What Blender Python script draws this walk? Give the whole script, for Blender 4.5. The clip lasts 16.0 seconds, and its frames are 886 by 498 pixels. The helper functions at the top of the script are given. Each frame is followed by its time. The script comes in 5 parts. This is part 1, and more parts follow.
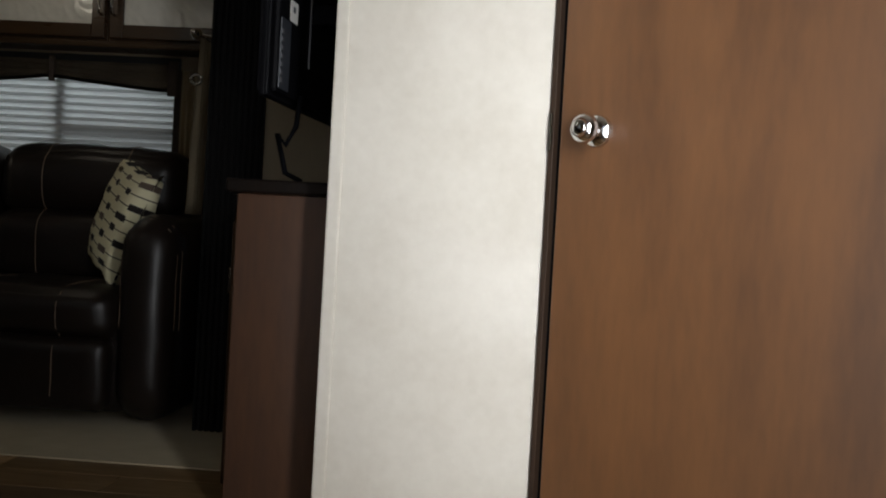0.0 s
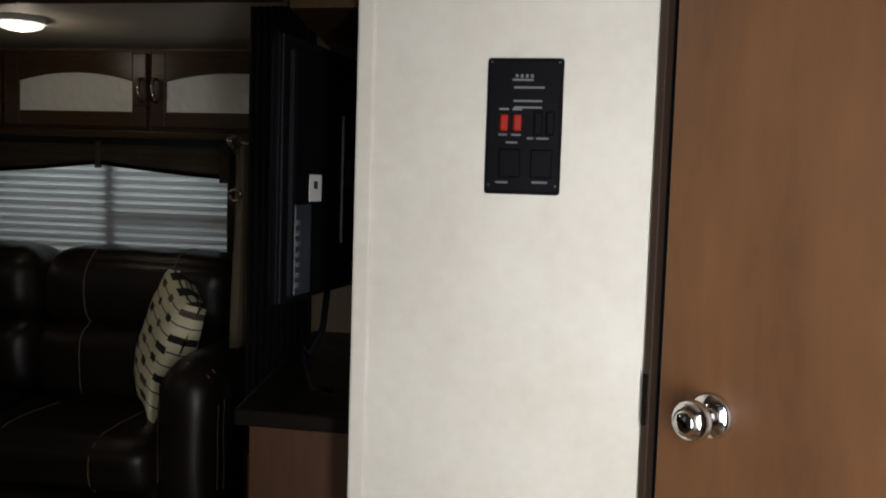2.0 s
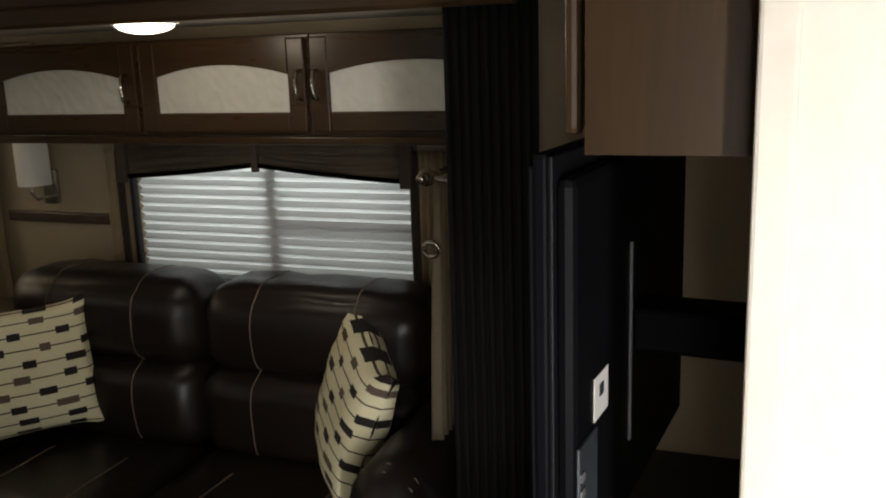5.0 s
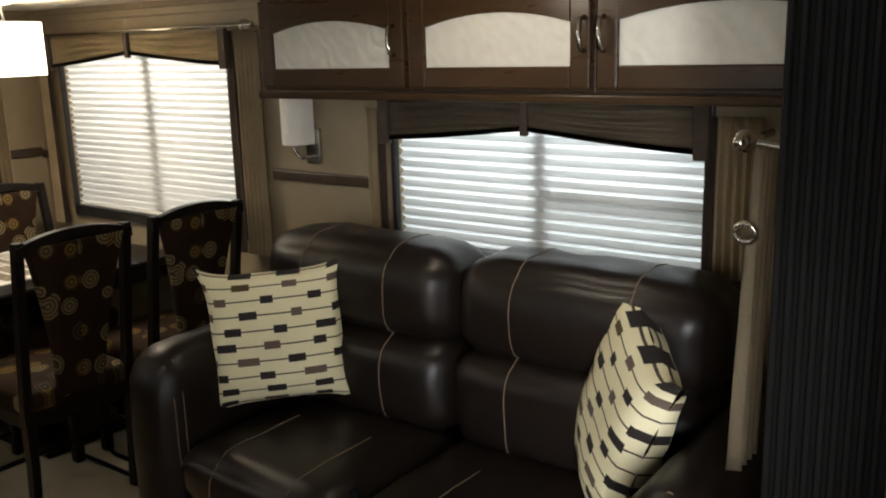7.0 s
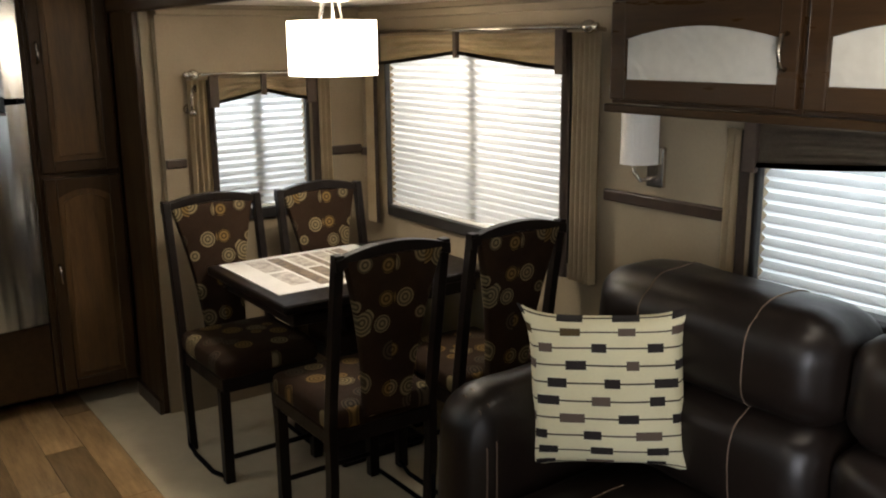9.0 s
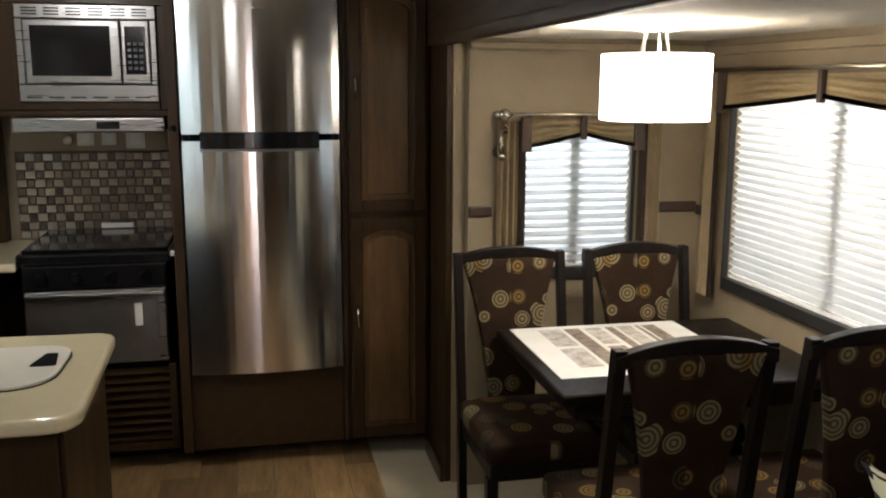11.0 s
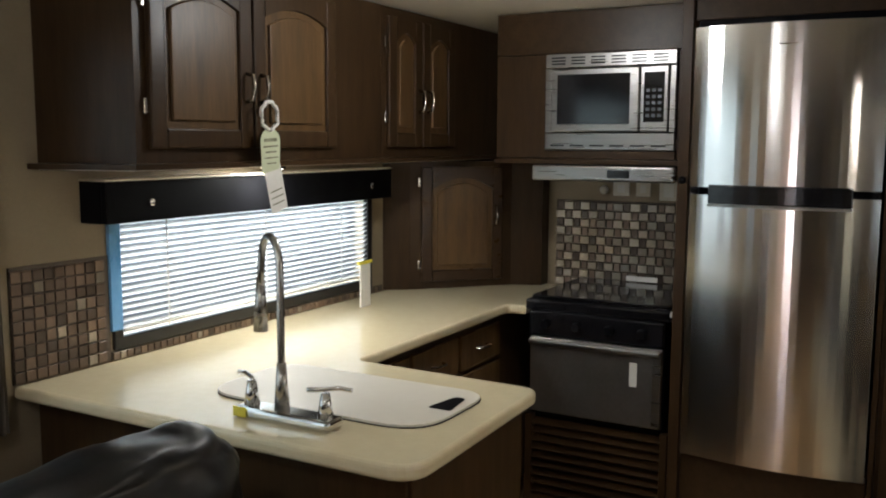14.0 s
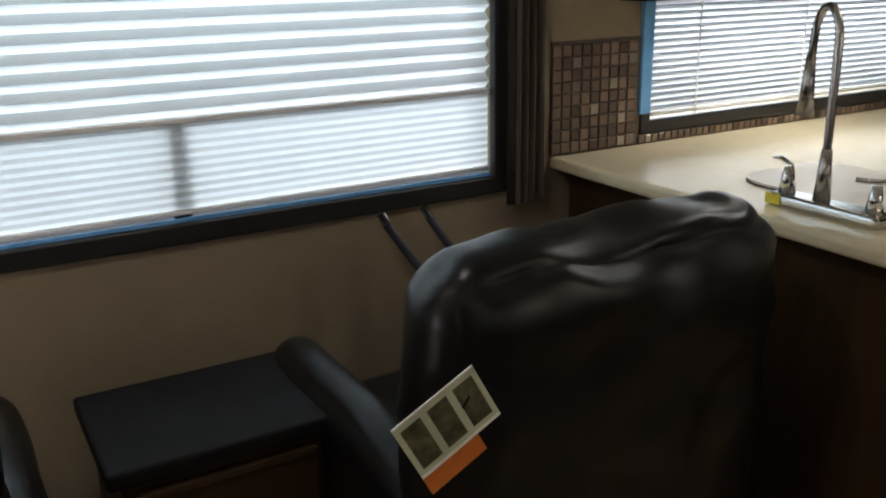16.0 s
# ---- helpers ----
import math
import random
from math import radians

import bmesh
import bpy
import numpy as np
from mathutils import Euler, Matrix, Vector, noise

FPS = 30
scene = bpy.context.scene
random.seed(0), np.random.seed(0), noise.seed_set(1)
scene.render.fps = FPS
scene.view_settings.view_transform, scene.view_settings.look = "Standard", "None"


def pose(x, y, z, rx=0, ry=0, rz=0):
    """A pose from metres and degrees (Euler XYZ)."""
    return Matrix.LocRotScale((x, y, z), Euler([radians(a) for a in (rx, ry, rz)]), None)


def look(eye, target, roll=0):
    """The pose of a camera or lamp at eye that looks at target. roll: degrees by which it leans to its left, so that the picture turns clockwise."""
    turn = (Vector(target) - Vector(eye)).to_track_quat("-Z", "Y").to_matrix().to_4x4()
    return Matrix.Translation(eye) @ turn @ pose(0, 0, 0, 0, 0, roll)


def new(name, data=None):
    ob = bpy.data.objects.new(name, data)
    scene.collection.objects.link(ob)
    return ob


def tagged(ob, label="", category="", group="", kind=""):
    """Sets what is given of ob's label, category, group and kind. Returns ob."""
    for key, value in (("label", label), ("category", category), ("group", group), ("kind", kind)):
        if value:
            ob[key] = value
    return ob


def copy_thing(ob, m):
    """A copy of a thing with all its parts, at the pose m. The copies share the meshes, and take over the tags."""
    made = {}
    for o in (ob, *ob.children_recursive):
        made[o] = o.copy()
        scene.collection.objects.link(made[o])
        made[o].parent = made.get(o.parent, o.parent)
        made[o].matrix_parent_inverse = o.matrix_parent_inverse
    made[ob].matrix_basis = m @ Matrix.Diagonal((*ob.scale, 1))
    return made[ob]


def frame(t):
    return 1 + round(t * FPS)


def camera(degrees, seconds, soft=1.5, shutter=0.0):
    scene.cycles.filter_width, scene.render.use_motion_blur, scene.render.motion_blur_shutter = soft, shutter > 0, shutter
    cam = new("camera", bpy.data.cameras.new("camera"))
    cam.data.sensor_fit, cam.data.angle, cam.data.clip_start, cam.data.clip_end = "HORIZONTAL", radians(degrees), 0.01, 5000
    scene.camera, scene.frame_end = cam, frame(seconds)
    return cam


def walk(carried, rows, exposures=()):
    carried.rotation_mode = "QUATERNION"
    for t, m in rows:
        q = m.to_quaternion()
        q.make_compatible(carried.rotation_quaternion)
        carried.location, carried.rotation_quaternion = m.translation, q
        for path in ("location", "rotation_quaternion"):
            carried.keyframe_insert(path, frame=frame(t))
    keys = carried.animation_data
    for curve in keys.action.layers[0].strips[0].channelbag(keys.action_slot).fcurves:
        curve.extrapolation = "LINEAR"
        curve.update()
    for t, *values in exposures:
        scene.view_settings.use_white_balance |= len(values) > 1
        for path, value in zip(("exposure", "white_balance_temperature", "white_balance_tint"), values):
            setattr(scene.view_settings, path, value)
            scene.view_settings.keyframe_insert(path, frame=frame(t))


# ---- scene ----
cam = camera(52.5, 16.0, 2.0)

PATH = [
    (0, (0.691, 0.131, 0.741), (0.563, 2.127, 0.704), 3.2),
    (0.5, (0.781, 0.321, 0.978), (0.505, 2.301, 0.924), 0.3),
    (1, (0.795, 0.409, 1.094), (0.462, 2.38, 1.051), 0.0),
    (1.5, (0.765, 0.515, 1.201), (0.391, 2.477, 1.087), 0.7),
    (2, (0.723, 0.668, 1.297), (0.354, 2.628, 1.148), 1.8),
    (2.5, (0.696, 0.871, 1.393), (0.379, 2.838, 1.214), 2.9),
    (3, (0.654, 1.051, 1.511), (0.291, 3.001, 1.26), 2.1),
    (3.5, (0.573, 1.176, 1.584), (0.164, 3.115, 1.313), 2.1),
    (3.7, (0.533, 1.211, 1.645), (0.11, 3.14, 1.326), 0.9),
    (5.8, (0.17, 1.456, 1.674), (-0.678, 3.214, 1.239), -2.1),
    (6, (0.132, 1.468, 1.656), (-0.748, 3.21, 1.217), -2.2),
    (6.5, (0.116, 1.558, 1.628), (-0.901, 3.221, 1.178), -1.9),
    (7, (0.096, 1.668, 1.586), (-1.076, 3.226, 1.14), -1.7),
    (7.5, (0.021, 1.704, 1.6), (-1.262, 3.165, 1.132), -1.3),
    (8, (-0.081, 1.769, 1.589), (-1.478, 3.123, 1.127), -1.0),
    (8.5, (-0.2, 1.803, 1.605), (-1.701, 3.044, 1.15), -0.8),
    (9, (-0.32, 1.821, 1.631), (-1.91, 2.946, 1.18), -0.6),
    (9.2, (-0.347, 1.825, 1.666), (-1.975, 2.892, 1.202), -0.8),
    (11.3, (-0.829, 2.342, 1.607), (-2.781, 2.614, 1.267), 0.4),
    (11.5, (-0.885, 2.409, 1.599), (-2.851, 2.584, 1.271), 0.4),
    (12, (-0.995, 2.634, 1.589), (-2.97, 2.532, 1.292), 0.5),
    (12.5, (-1.09, 2.82, 1.599), (-3.035, 2.445, 1.321), 0.6),
    (13, (-1.119, 2.844, 1.599), (-3.018, 2.275, 1.338), 0.8),
    (13.5, (-1.159, 2.795, 1.581), (-2.995, 2.042, 1.337), 0.7),
    (14, (-1.186, 2.76, 1.575), (-2.923, 1.798, 1.336), 0.3),
    (14.5, (-1.207, 2.669, 1.553), (-2.826, 1.529, 1.272), -0.0),
    (15, (-1.195, 2.625, 1.507), (-2.645, 1.296, 1.154), -0.5),
    (15.5, (-1.085, 2.574, 1.484), (-2.366, 1.115, 0.998), -0.1),
    (16, (-1.155, 2.65, 1.446), (-2.106, 0.999, 0.839), -1.0),
]

# exposure of the clip's camera as it steps from daylight into the dim room
STOPS = [(0.0, -2.55, 6500, 10), (1.5, -2.6, 6500, 10), (2.5, -2.8, 6650, 10), (3.5, -3.2, 6900, 11), (6.0, -0.15, 7000, 11), (7.0, -0.15, 6650, 10), (8.0, 0.0, 6450, 11), (9.0, 0.05, 6350, 12),
         (12.0, 0.33, 5950, 10), (14.5, 0.33, 5950, 10), (15.5, -0.15, 5750, 11), (16.0, -0.05, 6000, 13)]
walk(cam, [(t, look(eye, target, roll)) for t, eye, target, roll in PATH], STOPS)

# ---------------------------------------------------------------- light
world = bpy.data.worlds.new("sky")
scene.world = world
world.use_nodes = True
wn = world.node_tree
sky = wn.nodes.new("ShaderNodeTexSky")
sky.sky_type = "NISHITA"
sky.sun_disc = False
sky.sun_elevation, sky.sun_rotation = radians(48), radians(200)
wn.links.new(sky.outputs[0], wn.nodes["Background"].inputs[0])
wn.nodes["Background"].inputs[1].default_value = 0.12


def lamp(name, kind, m, watts, color, **size):
    data = bpy.data.lights.new(name, kind)
    data.energy, data.color = watts, color
    for key, value in size.items():
        if key == "size":
            data.size = value
        elif key == "size_y":
            data.shape, data.size_y = "RECTANGLE", value
        elif key == "spread":
            data.spread = value
        elif key == "angle":
            data.angle = value
        elif key == "radius":
            data.shadow_soft_size = value
    ob = new(name, data)
    ob.matrix_world = m
    return ob


# overcast sun from beyond the entry side
lamp("sun", "SUN", look((0.6, -6, 7), (0, 1, 0)), 1.0, (1, 0.97, 0.93), angle=radians(14))
# sky light standing in the openings: entry door, window shades
lamp("door_daylight", "AREA", look((0.76, 0.06, 0.98), (0.80, 2, 0.95)), 13, (0.95, 0.97, 1), size=0.58, size_y=1.6, spread=radians(70))
lamp("entry_side_daylight", "AREA", look((1.045, 0.56, 1.0), (0.80, 2.1, 0.95)), 43, (0.95, 0.97, 1), size=0.12, size_y=1.7, spread=radians(88))
lamp("sofa_window_daylight", "AREA", look((-1.3, 4.42, 1.75), (-1.3, 4.0, 1.1)), 25, (0.86, 0.95, 1), size=1.1, size_y=0.8)
lamp("dinette_window_daylight", "AREA", look((-3.22, 4.42, 1.85), (-3.22, 4.0, 1.2)), 28, (1, 0.91, 0.82), size=1.2, size_y=0.8)
lamp("end_window_daylight", "AREA", look((-4.48, 3.48, 1.75), (-4.08, 3.48, 1.15)), 15, (0.92, 0.96, 1), size=0.5, size_y=0.6)
lamp("recliner_window_daylight", "AREA", look((-1.65, 0.18, 2.0), (-1.65, 0.6, 1.35)), 22, (0.72, 0.95, 1), size=1.8, size_y=1.0)
lamp("kitchen_window_daylight", "AREA", look((-3.73, 0.12, 1.78), (-3.73, 0.6, 1.15)), 42, (0.86, 0.93, 1), size=1.4, size_y=0.4)
# the lamps of the room, plus unseen kitchen and lounge bulbs added for fill
lamp("pendant_bulb", "POINT", pose(-3.22, 3.40, 1.62), 27, (1, 0.88, 0.70), radius=0.06)
lamp("dome_bulb", "POINT", pose(-1.22, 3.35, 1.735), 3.6, (1, 0.88, 0.7), radius=0.03)
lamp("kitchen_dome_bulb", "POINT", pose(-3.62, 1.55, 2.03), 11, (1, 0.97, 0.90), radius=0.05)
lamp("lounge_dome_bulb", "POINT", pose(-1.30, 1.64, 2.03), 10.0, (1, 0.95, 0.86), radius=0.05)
lamp("puck_bulb", "AREA", look((-3.55, 0.80, 1.487), (-3.55, 0.80, 0.5)), 4.5, (1, 0.95, 0.82), size=0.07, size_y=0.07)

# ---------------------------------------------------------------- materials


def material(name, base, other=None, rough=0.5, metal=0.0, scale=8.0, stretch=(1, 1, 1), bump=0.0, fine=60.0, spots=0.5, gloss_var=0.1, emit=None, spec=0.5, mixrand=0.0):
    m = bpy.data.materials.new(name)
    m.use_nodes = True
    nt = m.node_tree
    n, l = nt.nodes, nt.links
    b = n["Principled BSDF"]
    other = other or tuple(c * 0.75 for c in base)
    tc, mp = n.new("ShaderNodeTexCoord"), n.new("ShaderNodeMapping")
    mp.inputs["Scale"].default_value = stretch
    l.new(tc.outputs["Object"], mp.inputs["Vector"])
    big, small = n.new("ShaderNodeTexNoise"), n.new("ShaderNodeTexNoise")
    big.inputs["Scale"].default_value, small.inputs["Scale"].default_value = scale, fine
    big.inputs["Detail"].default_value, small.inputs["Detail"].default_value = 5, 3
    l.new(mp.outputs[0], big.inputs["Vector"])
    l.new(mp.outputs[0], small.inputs["Vector"])
    add = n.new("ShaderNodeMath")
    add.operation = "MULTIPLY_ADD"
    l.new(big.outputs["Fac"], add.inputs[0])
    add.inputs[1].default_value = 0.65
    half = n.new("ShaderNodeMath")
    half.operation = "MULTIPLY"
    l.new(small.outputs["Fac"], half.inputs[0])
    half.inputs[1].default_value = 0.35
    l.new(half.outputs[0], add.inputs[2])
    fac = add.outputs[0]
    ramp = n.new("ShaderNodeMapRange")
    ramp.inputs["From Min"].default_value, ramp.inputs["From Max"].default_value = 0.5 - spots / 3, 0.5 + spots / 3
    l.new(fac, ramp.inputs["Value"])
    mix = n.new("ShaderNodeMix")
    mix.data_type = "RGBA"
    mix.inputs[6].default_value, mix.inputs[7].default_value = (*base, 1), (*other, 1)
    l.new(ramp.outputs[0], mix.inputs[0])
    col = mix.outputs[2]
    if mixrand:
        info, hsv, mr = n.new("ShaderNodeObjectInfo"), n.new("ShaderNodeHueSaturation"), n.new("ShaderNodeMapRange")
        mr.inputs["To Min"].default_value, mr.inputs["To Max"].default_value = 1 - mixrand, 1 + mixrand
        l.new(info.outputs["Random"], mr.inputs["Value"])
        l.new(mr.outputs[0], hsv.inputs["Value"])
        l.new(col, hsv.inputs["Color"])
        col = hsv.outputs[0]
    l.new(col, b.inputs["Base Color"])
    rr = n.new("ShaderNodeMapRange")
    rr.inputs["To Min"].default_value, rr.inputs["To Max"].default_value = max(0.02, rough - gloss_var), min(1, rough + gloss_var)
    l.new(big.outputs["Fac"], rr.inputs["Value"])
    l.new(rr.outputs[0], b.inputs["Roughness"])
    b.inputs["Metallic"].default_value = metal
    b.inputs["Specular IOR Level"].default_value = spec
    if bump:
        bp = n.new("ShaderNodeBump")
        bp.inputs["Strength"].default_value, bp.inputs["Distance"].default_value = bump, 0.004
        l.new(fac, bp.inputs["Height"])
        l.new(bp.outputs[0], b.inputs["Normal"])
    if emit:
        b.inputs["Emission Color"].default_value, b.inputs["Emission Strength"].default_value = (*emit[0], 1), emit[1]
    return m


WALL = material("khaki_vinyl", (0.29, 0.228, 0.146), (0.23, 0.18, 0.113), 0.62, scale=7, fine=90, bump=0.12, spots=0.8)
PALE = material("pale_vinyl", (0.75, 0.71, 0.625), (0.60, 0.555, 0.47), 0.55, scale=5, fine=45, bump=0.10, spots=0.9)
CEIL = material("ceiling_panel", (0.72, 0.66, 0.56), (0.66, 0.60, 0.50), 0.7, scale=4, fine=60, bump=0.1)
WOOD = material("dark_cherry_wood", (0.050, 0.0275, 0.0115), (0.024, 0.0128, 0.0055), 0.36, scale=3, fine=16, stretch=(9, 9, 1), bump=0.10, spots=0.7, spec=0.2)
WOODX = material("dark_cherry_wood_cross", (0.050, 0.0275, 0.0115), (0.024, 0.0128, 0.0055), 0.36, scale=3, fine=16, stretch=(1, 9, 9), bump=0.10, spots=0.7, spec=0.2)
PANELW = material("dark_cherry_panel", (0.125, 0.069, 0.026), (0.050, 0.027, 0.0105), 0.40, scale=3, fine=16, stretch=(9, 9, 1), bump=0.10, spots=0.7, spec=0.28)
CABGOLD = material("brown_maple_cabinet", (0.050, 0.026, 0.011), (0.026, 0.0135, 0.0055), 0.30, scale=3, fine=18, stretch=(1, 9, 9), bump=0.1, spots=0.7, spec=0.3)
REDW = material("reddish_brown_laminate", (0.085, 0.038, 0.018), (0.045, 0.020, 0.010), 0.4, scale=3, fine=16, stretch=(6, 6, 1), bump=0.06, spots=0.7)
DOORW = material("cherry_laminate_door", (0.235, 0.102, 0.037), (0.100, 0.041, 0.014), 0.42, scale=2.0, fine=14, stretch=(4, 4, 0.9), bump=0.04, spots=0.8, gloss_var=0.05, spec=0.8)
TRIMW = material("dark_trim", (0.05, 0.03, 0.018), (0.03, 0.018, 0.012), 0.4, scale=4, fine=30, stretch=(6, 6, 1), bump=0.06)
BLACKW = material("espresso_wood", (0.012, 0.0085, 0.0068), (0.007, 0.005, 0.0042), 0.34, scale=4, fine=25, stretch=(6, 6, 1), bump=0.06, spec=0.16)
LEATHER = material("dark_brown_leather", (0.015, 0.0098, 0.0076), (0.008, 0.0056, 0.0044), 0.36, scale=9, fine=55, bump=0.30, spots=0.8, gloss_var=0.14, spec=0.3)
RLEATHER = material("black_leather", (0.008, 0.0068, 0.0065), (0.004, 0.0037, 0.0037), 0.36, scale=9, fine=55, bump=0.32, spots=0.8, gloss_var=0.07, spec=0.3)
BTOP = material("black_laminate", (0.012, 0.011, 0.011), (0.009, 0.008, 0.008), 0.6, spec=0.1)
STITCH = material("tan_thread", (0.17, 0.115, 0.078), (0.11, 0.075, 0.05), 0.7)
STEEL = material("brushed_steel", (0.70, 0.69, 0.67), (0.68, 0.67, 0.65), 0.135, metal=1.0, scale=3, fine=40, stretch=(0.4, 0.4, 90), gloss_var=0.004)
STEELH = material("satin_steel", (0.31, 0.30, 0.285), (0.25, 0.24, 0.23), 0.3, metal=1.0, scale=5, fine=80, stretch=(1, 1, 20), bump=0.03)
CHROME = material("chrome", (0.82, 0.82, 0.82), (0.72, 0.72, 0.72), 0.08, metal=1.0, gloss_var=0.03)
OVENG = material("dark_steel_glass", (0.30, 0.285, 0.275), (0.24, 0.23, 0.22), 0.32, metal=0.9, gloss_var=0.05)
BLACKG = material("black_glass", (0.010, 0.010, 0.012), (0.006, 0.006, 0.007), 0.10, gloss_var=0.04)
BLACKP = material("black_plastic", (0.006, 0.006, 0.007), (0.004, 0.004, 0.005), 0.45, fine=120, bump=0.05, spec=0.04)
LCD = material("matte_screen", (0.008, 0.008, 0.010), (0.006, 0.006, 0.007), 0.5, spec=0.15)
GREYP = material("grey_plastic", (0.05, 0.055, 0.065), (0.03, 0.033, 0.04), 0.45)
COUNTER = material("cream_solid_surface", (0.68, 0.595, 0.40), (0.61, 0.525, 0.345), 0.11, scale=30, fine=220, spots=0.9, gloss_var=0.04)
SINKW = material("pale_sink_cover", (0.66, 0.62, 0.54), (0.62, 0.58, 0.50), 0.42, scale=6, fine=30, gloss_var=0.03)
WHITEP = material("white_paper", (0.78, 0.76, 0.72), (0.70, 0.68, 0.64), 0.6)
INKP = material("printed_photos", (0.30, 0.26, 0.22), (0.62, 0.58, 0.52), 0.4, scale=24, fine=70, spots=0.35)
INKD = material("dark_print", (0.10, 0.07, 0.05), (0.32, 0.24, 0.17), 0.4, scale=28, fine=80, spots=0.35)
INKG = material("dark_olive_print", (0.035, 0.035, 0.012), (0.16, 0.15, 0.07), 0.45, scale=34, fine=90, spots=0.4)
YELLOW = material("yellow_label", (0.75, 0.66, 0.06), (0.66, 0.56, 0.05), 0.5)
ORANGE = material("orange_print", (0.80, 0.22, 0.03), (0.68, 0.18, 0.03), 0.45)
OLIVE = material("olive_print", (0.10, 0.10, 0.05), (0.28, 0.28, 0.19), 0.45, scale=40, fine=90, spots=0.4)
CARPET = material("beige_carpet", (0.56, 0.49, 0.345), (0.42, 0.36, 0.245), 0.95, scale=9, fine=300, bump=0.7, spots=0.9)
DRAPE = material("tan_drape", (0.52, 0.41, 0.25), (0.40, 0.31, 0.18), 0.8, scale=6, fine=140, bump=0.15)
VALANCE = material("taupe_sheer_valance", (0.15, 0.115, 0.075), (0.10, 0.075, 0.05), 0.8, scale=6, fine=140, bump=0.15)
# tan drape with shade put into its colour, offsetting the dome close by
DRAPE_SHADED = material("shaded_tan_drape", (0.30, 0.24, 0.155), (0.22, 0.175, 0.11), 0.8, scale=6, fine=140, bump=0.15)
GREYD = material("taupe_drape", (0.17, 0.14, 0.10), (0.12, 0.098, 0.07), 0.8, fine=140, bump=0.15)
DRAPEB = material("brown_drape_band", (0.070, 0.047, 0.032), (0.045, 0.030, 0.021), 0.8, fine=140, bump=0.15)
FRAMEB = material("black_window_frame", (0.018, 0.016, 0.015), (0.012, 0.011, 0.010), 0.4)
# kitchen window's protective film, and daylight painted under the recliner window's shade
BLUE_EDGE = material("blue_film_and_daylight", (0.12, 0.34, 0.66), (0.20, 0.44, 0.74), 0.3)
BRONZE = material("antique_nickel", (0.58, 0.54, 0.48), (0.40, 0.36, 0.31), 0.22, metal=1.0)
GROUT = material("grout", (0.12, 0.095, 0.072), (0.09, 0.07, 0.055), 0.85, fine=150, bump=0.3)
GRAVEL = material("gravel_ground", (0.30, 0.28, 0.25), (0.18, 0.17, 0.15), 0.95, scale=18, fine=140, bump=0.8, spots=0.9)
RUBBER = material("ribbed_seal", (0.006, 0.0055, 0.005), (0.004, 0.004, 0.004), 0.7, spec=0.2)
PLANK = material("vinyl_plank", (0.46, 0.30, 0.14), (0.13, 0.073, 0.031), 0.38, scale=4.5, fine=22, stretch=(1, 9, 9), bump=0.15, spots=0.9, mixrand=0.5)
TILE_A = material("stone_mosaic_tile", (0.16, 0.105, 0.068), (0.08, 0.052, 0.034), 0.35, scale=24, fine=90, bump=0.3, spots=0.9, mixrand=0.55)
TILE_B = material("glazed_mosaic_tile", (0.40, 0.34, 0.265), (0.26, 0.215, 0.16), 0.16, metal=0.3, scale=18, fine=60, bump=0.1, mixrand=0.35)
LAMPW = material("lit_fabric_shade", (0.85, 0.80, 0.70), (0.8, 0.74, 0.63), 0.8, fine=140, emit=((1, 0.93, 0.82), 3.2))
SCONCEW = material("unlit_fabric_shade", (0.84, 0.80, 0.72), (0.76, 0.72, 0.64), 0.8, fine=140, bump=0.2)
GLOW = material("lit_frosted_lens", (0.9, 0.88, 0.82), (0.88, 0.85, 0.8), 0.4, emit=((1, 0.94, 0.84), 9.0))
REDLED = material("lit_red_rocker", (0.30, 0.012, 0.006), (0.24, 0.010, 0.006), 0.4, emit=((1, 0.03, 0.012), 0.25), spec=0.2)
NICKEL = material("brushed_nickel", (0.50, 0.48, 0.45), (0.40, 0.385, 0.36), 0.24, metal=1.0, fine=120)
TAGC = material("pale_green_card", (0.60, 0.63, 0.44), (0.54, 0.57, 0.38), 0.55)
INK = material("pale_grey_print", (0.16, 0.16, 0.17), (0.12, 0.12, 0.13), 0.6)


def shade_cloth(name, tint):
    """Pleated shade: thin cloth that lets daylight through."""
    m = bpy.data.materials.new(name)
    m.use_nodes = True
    n, l = m.node_tree.nodes, m.node_tree.links
    n.remove(n["Principled BSDF"])
    out = n["Material Output"]
    d, t, x = n.new("ShaderNodeBsdfDiffuse"), n.new("ShaderNodeBsdfTranslucent"), n.new("ShaderNodeMixShader")
    tc, ns, mr = n.new("ShaderNodeTexCoord"), n.new("ShaderNodeTexNoise"), n.new("ShaderNodeMix")
    mr.data_type = "RGBA"
    ns.inputs["Scale"].default_value = 180
    l.new(tc.outputs["Object"], ns.inputs["Vector"])
    mr.inputs[6].default_value, mr.inputs[7].default_value = (*tint, 1), (*(c * 0.9 for c in tint), 1)
    l.new(ns.outputs["Fac"], mr.inputs[0])
    l.new(mr.outputs[2], d.inputs["Color"])
    l.new(mr.outputs[2], t.inputs["Color"])
    x.inputs[0].default_value = 0.6
    l.new(d.outputs[0], x.inputs[1])
    l.new(t.outputs[0], x.inputs[2])
    l.new(x.outputs[0], out.inputs["Surface"])
    return m


SHADE = shade_cloth("pleated_shade_cloth", (0.80, 0.80, 0.78))
SLAT = shade_cloth("white_vinyl_slat", (0.82, 0.82, 0.80))


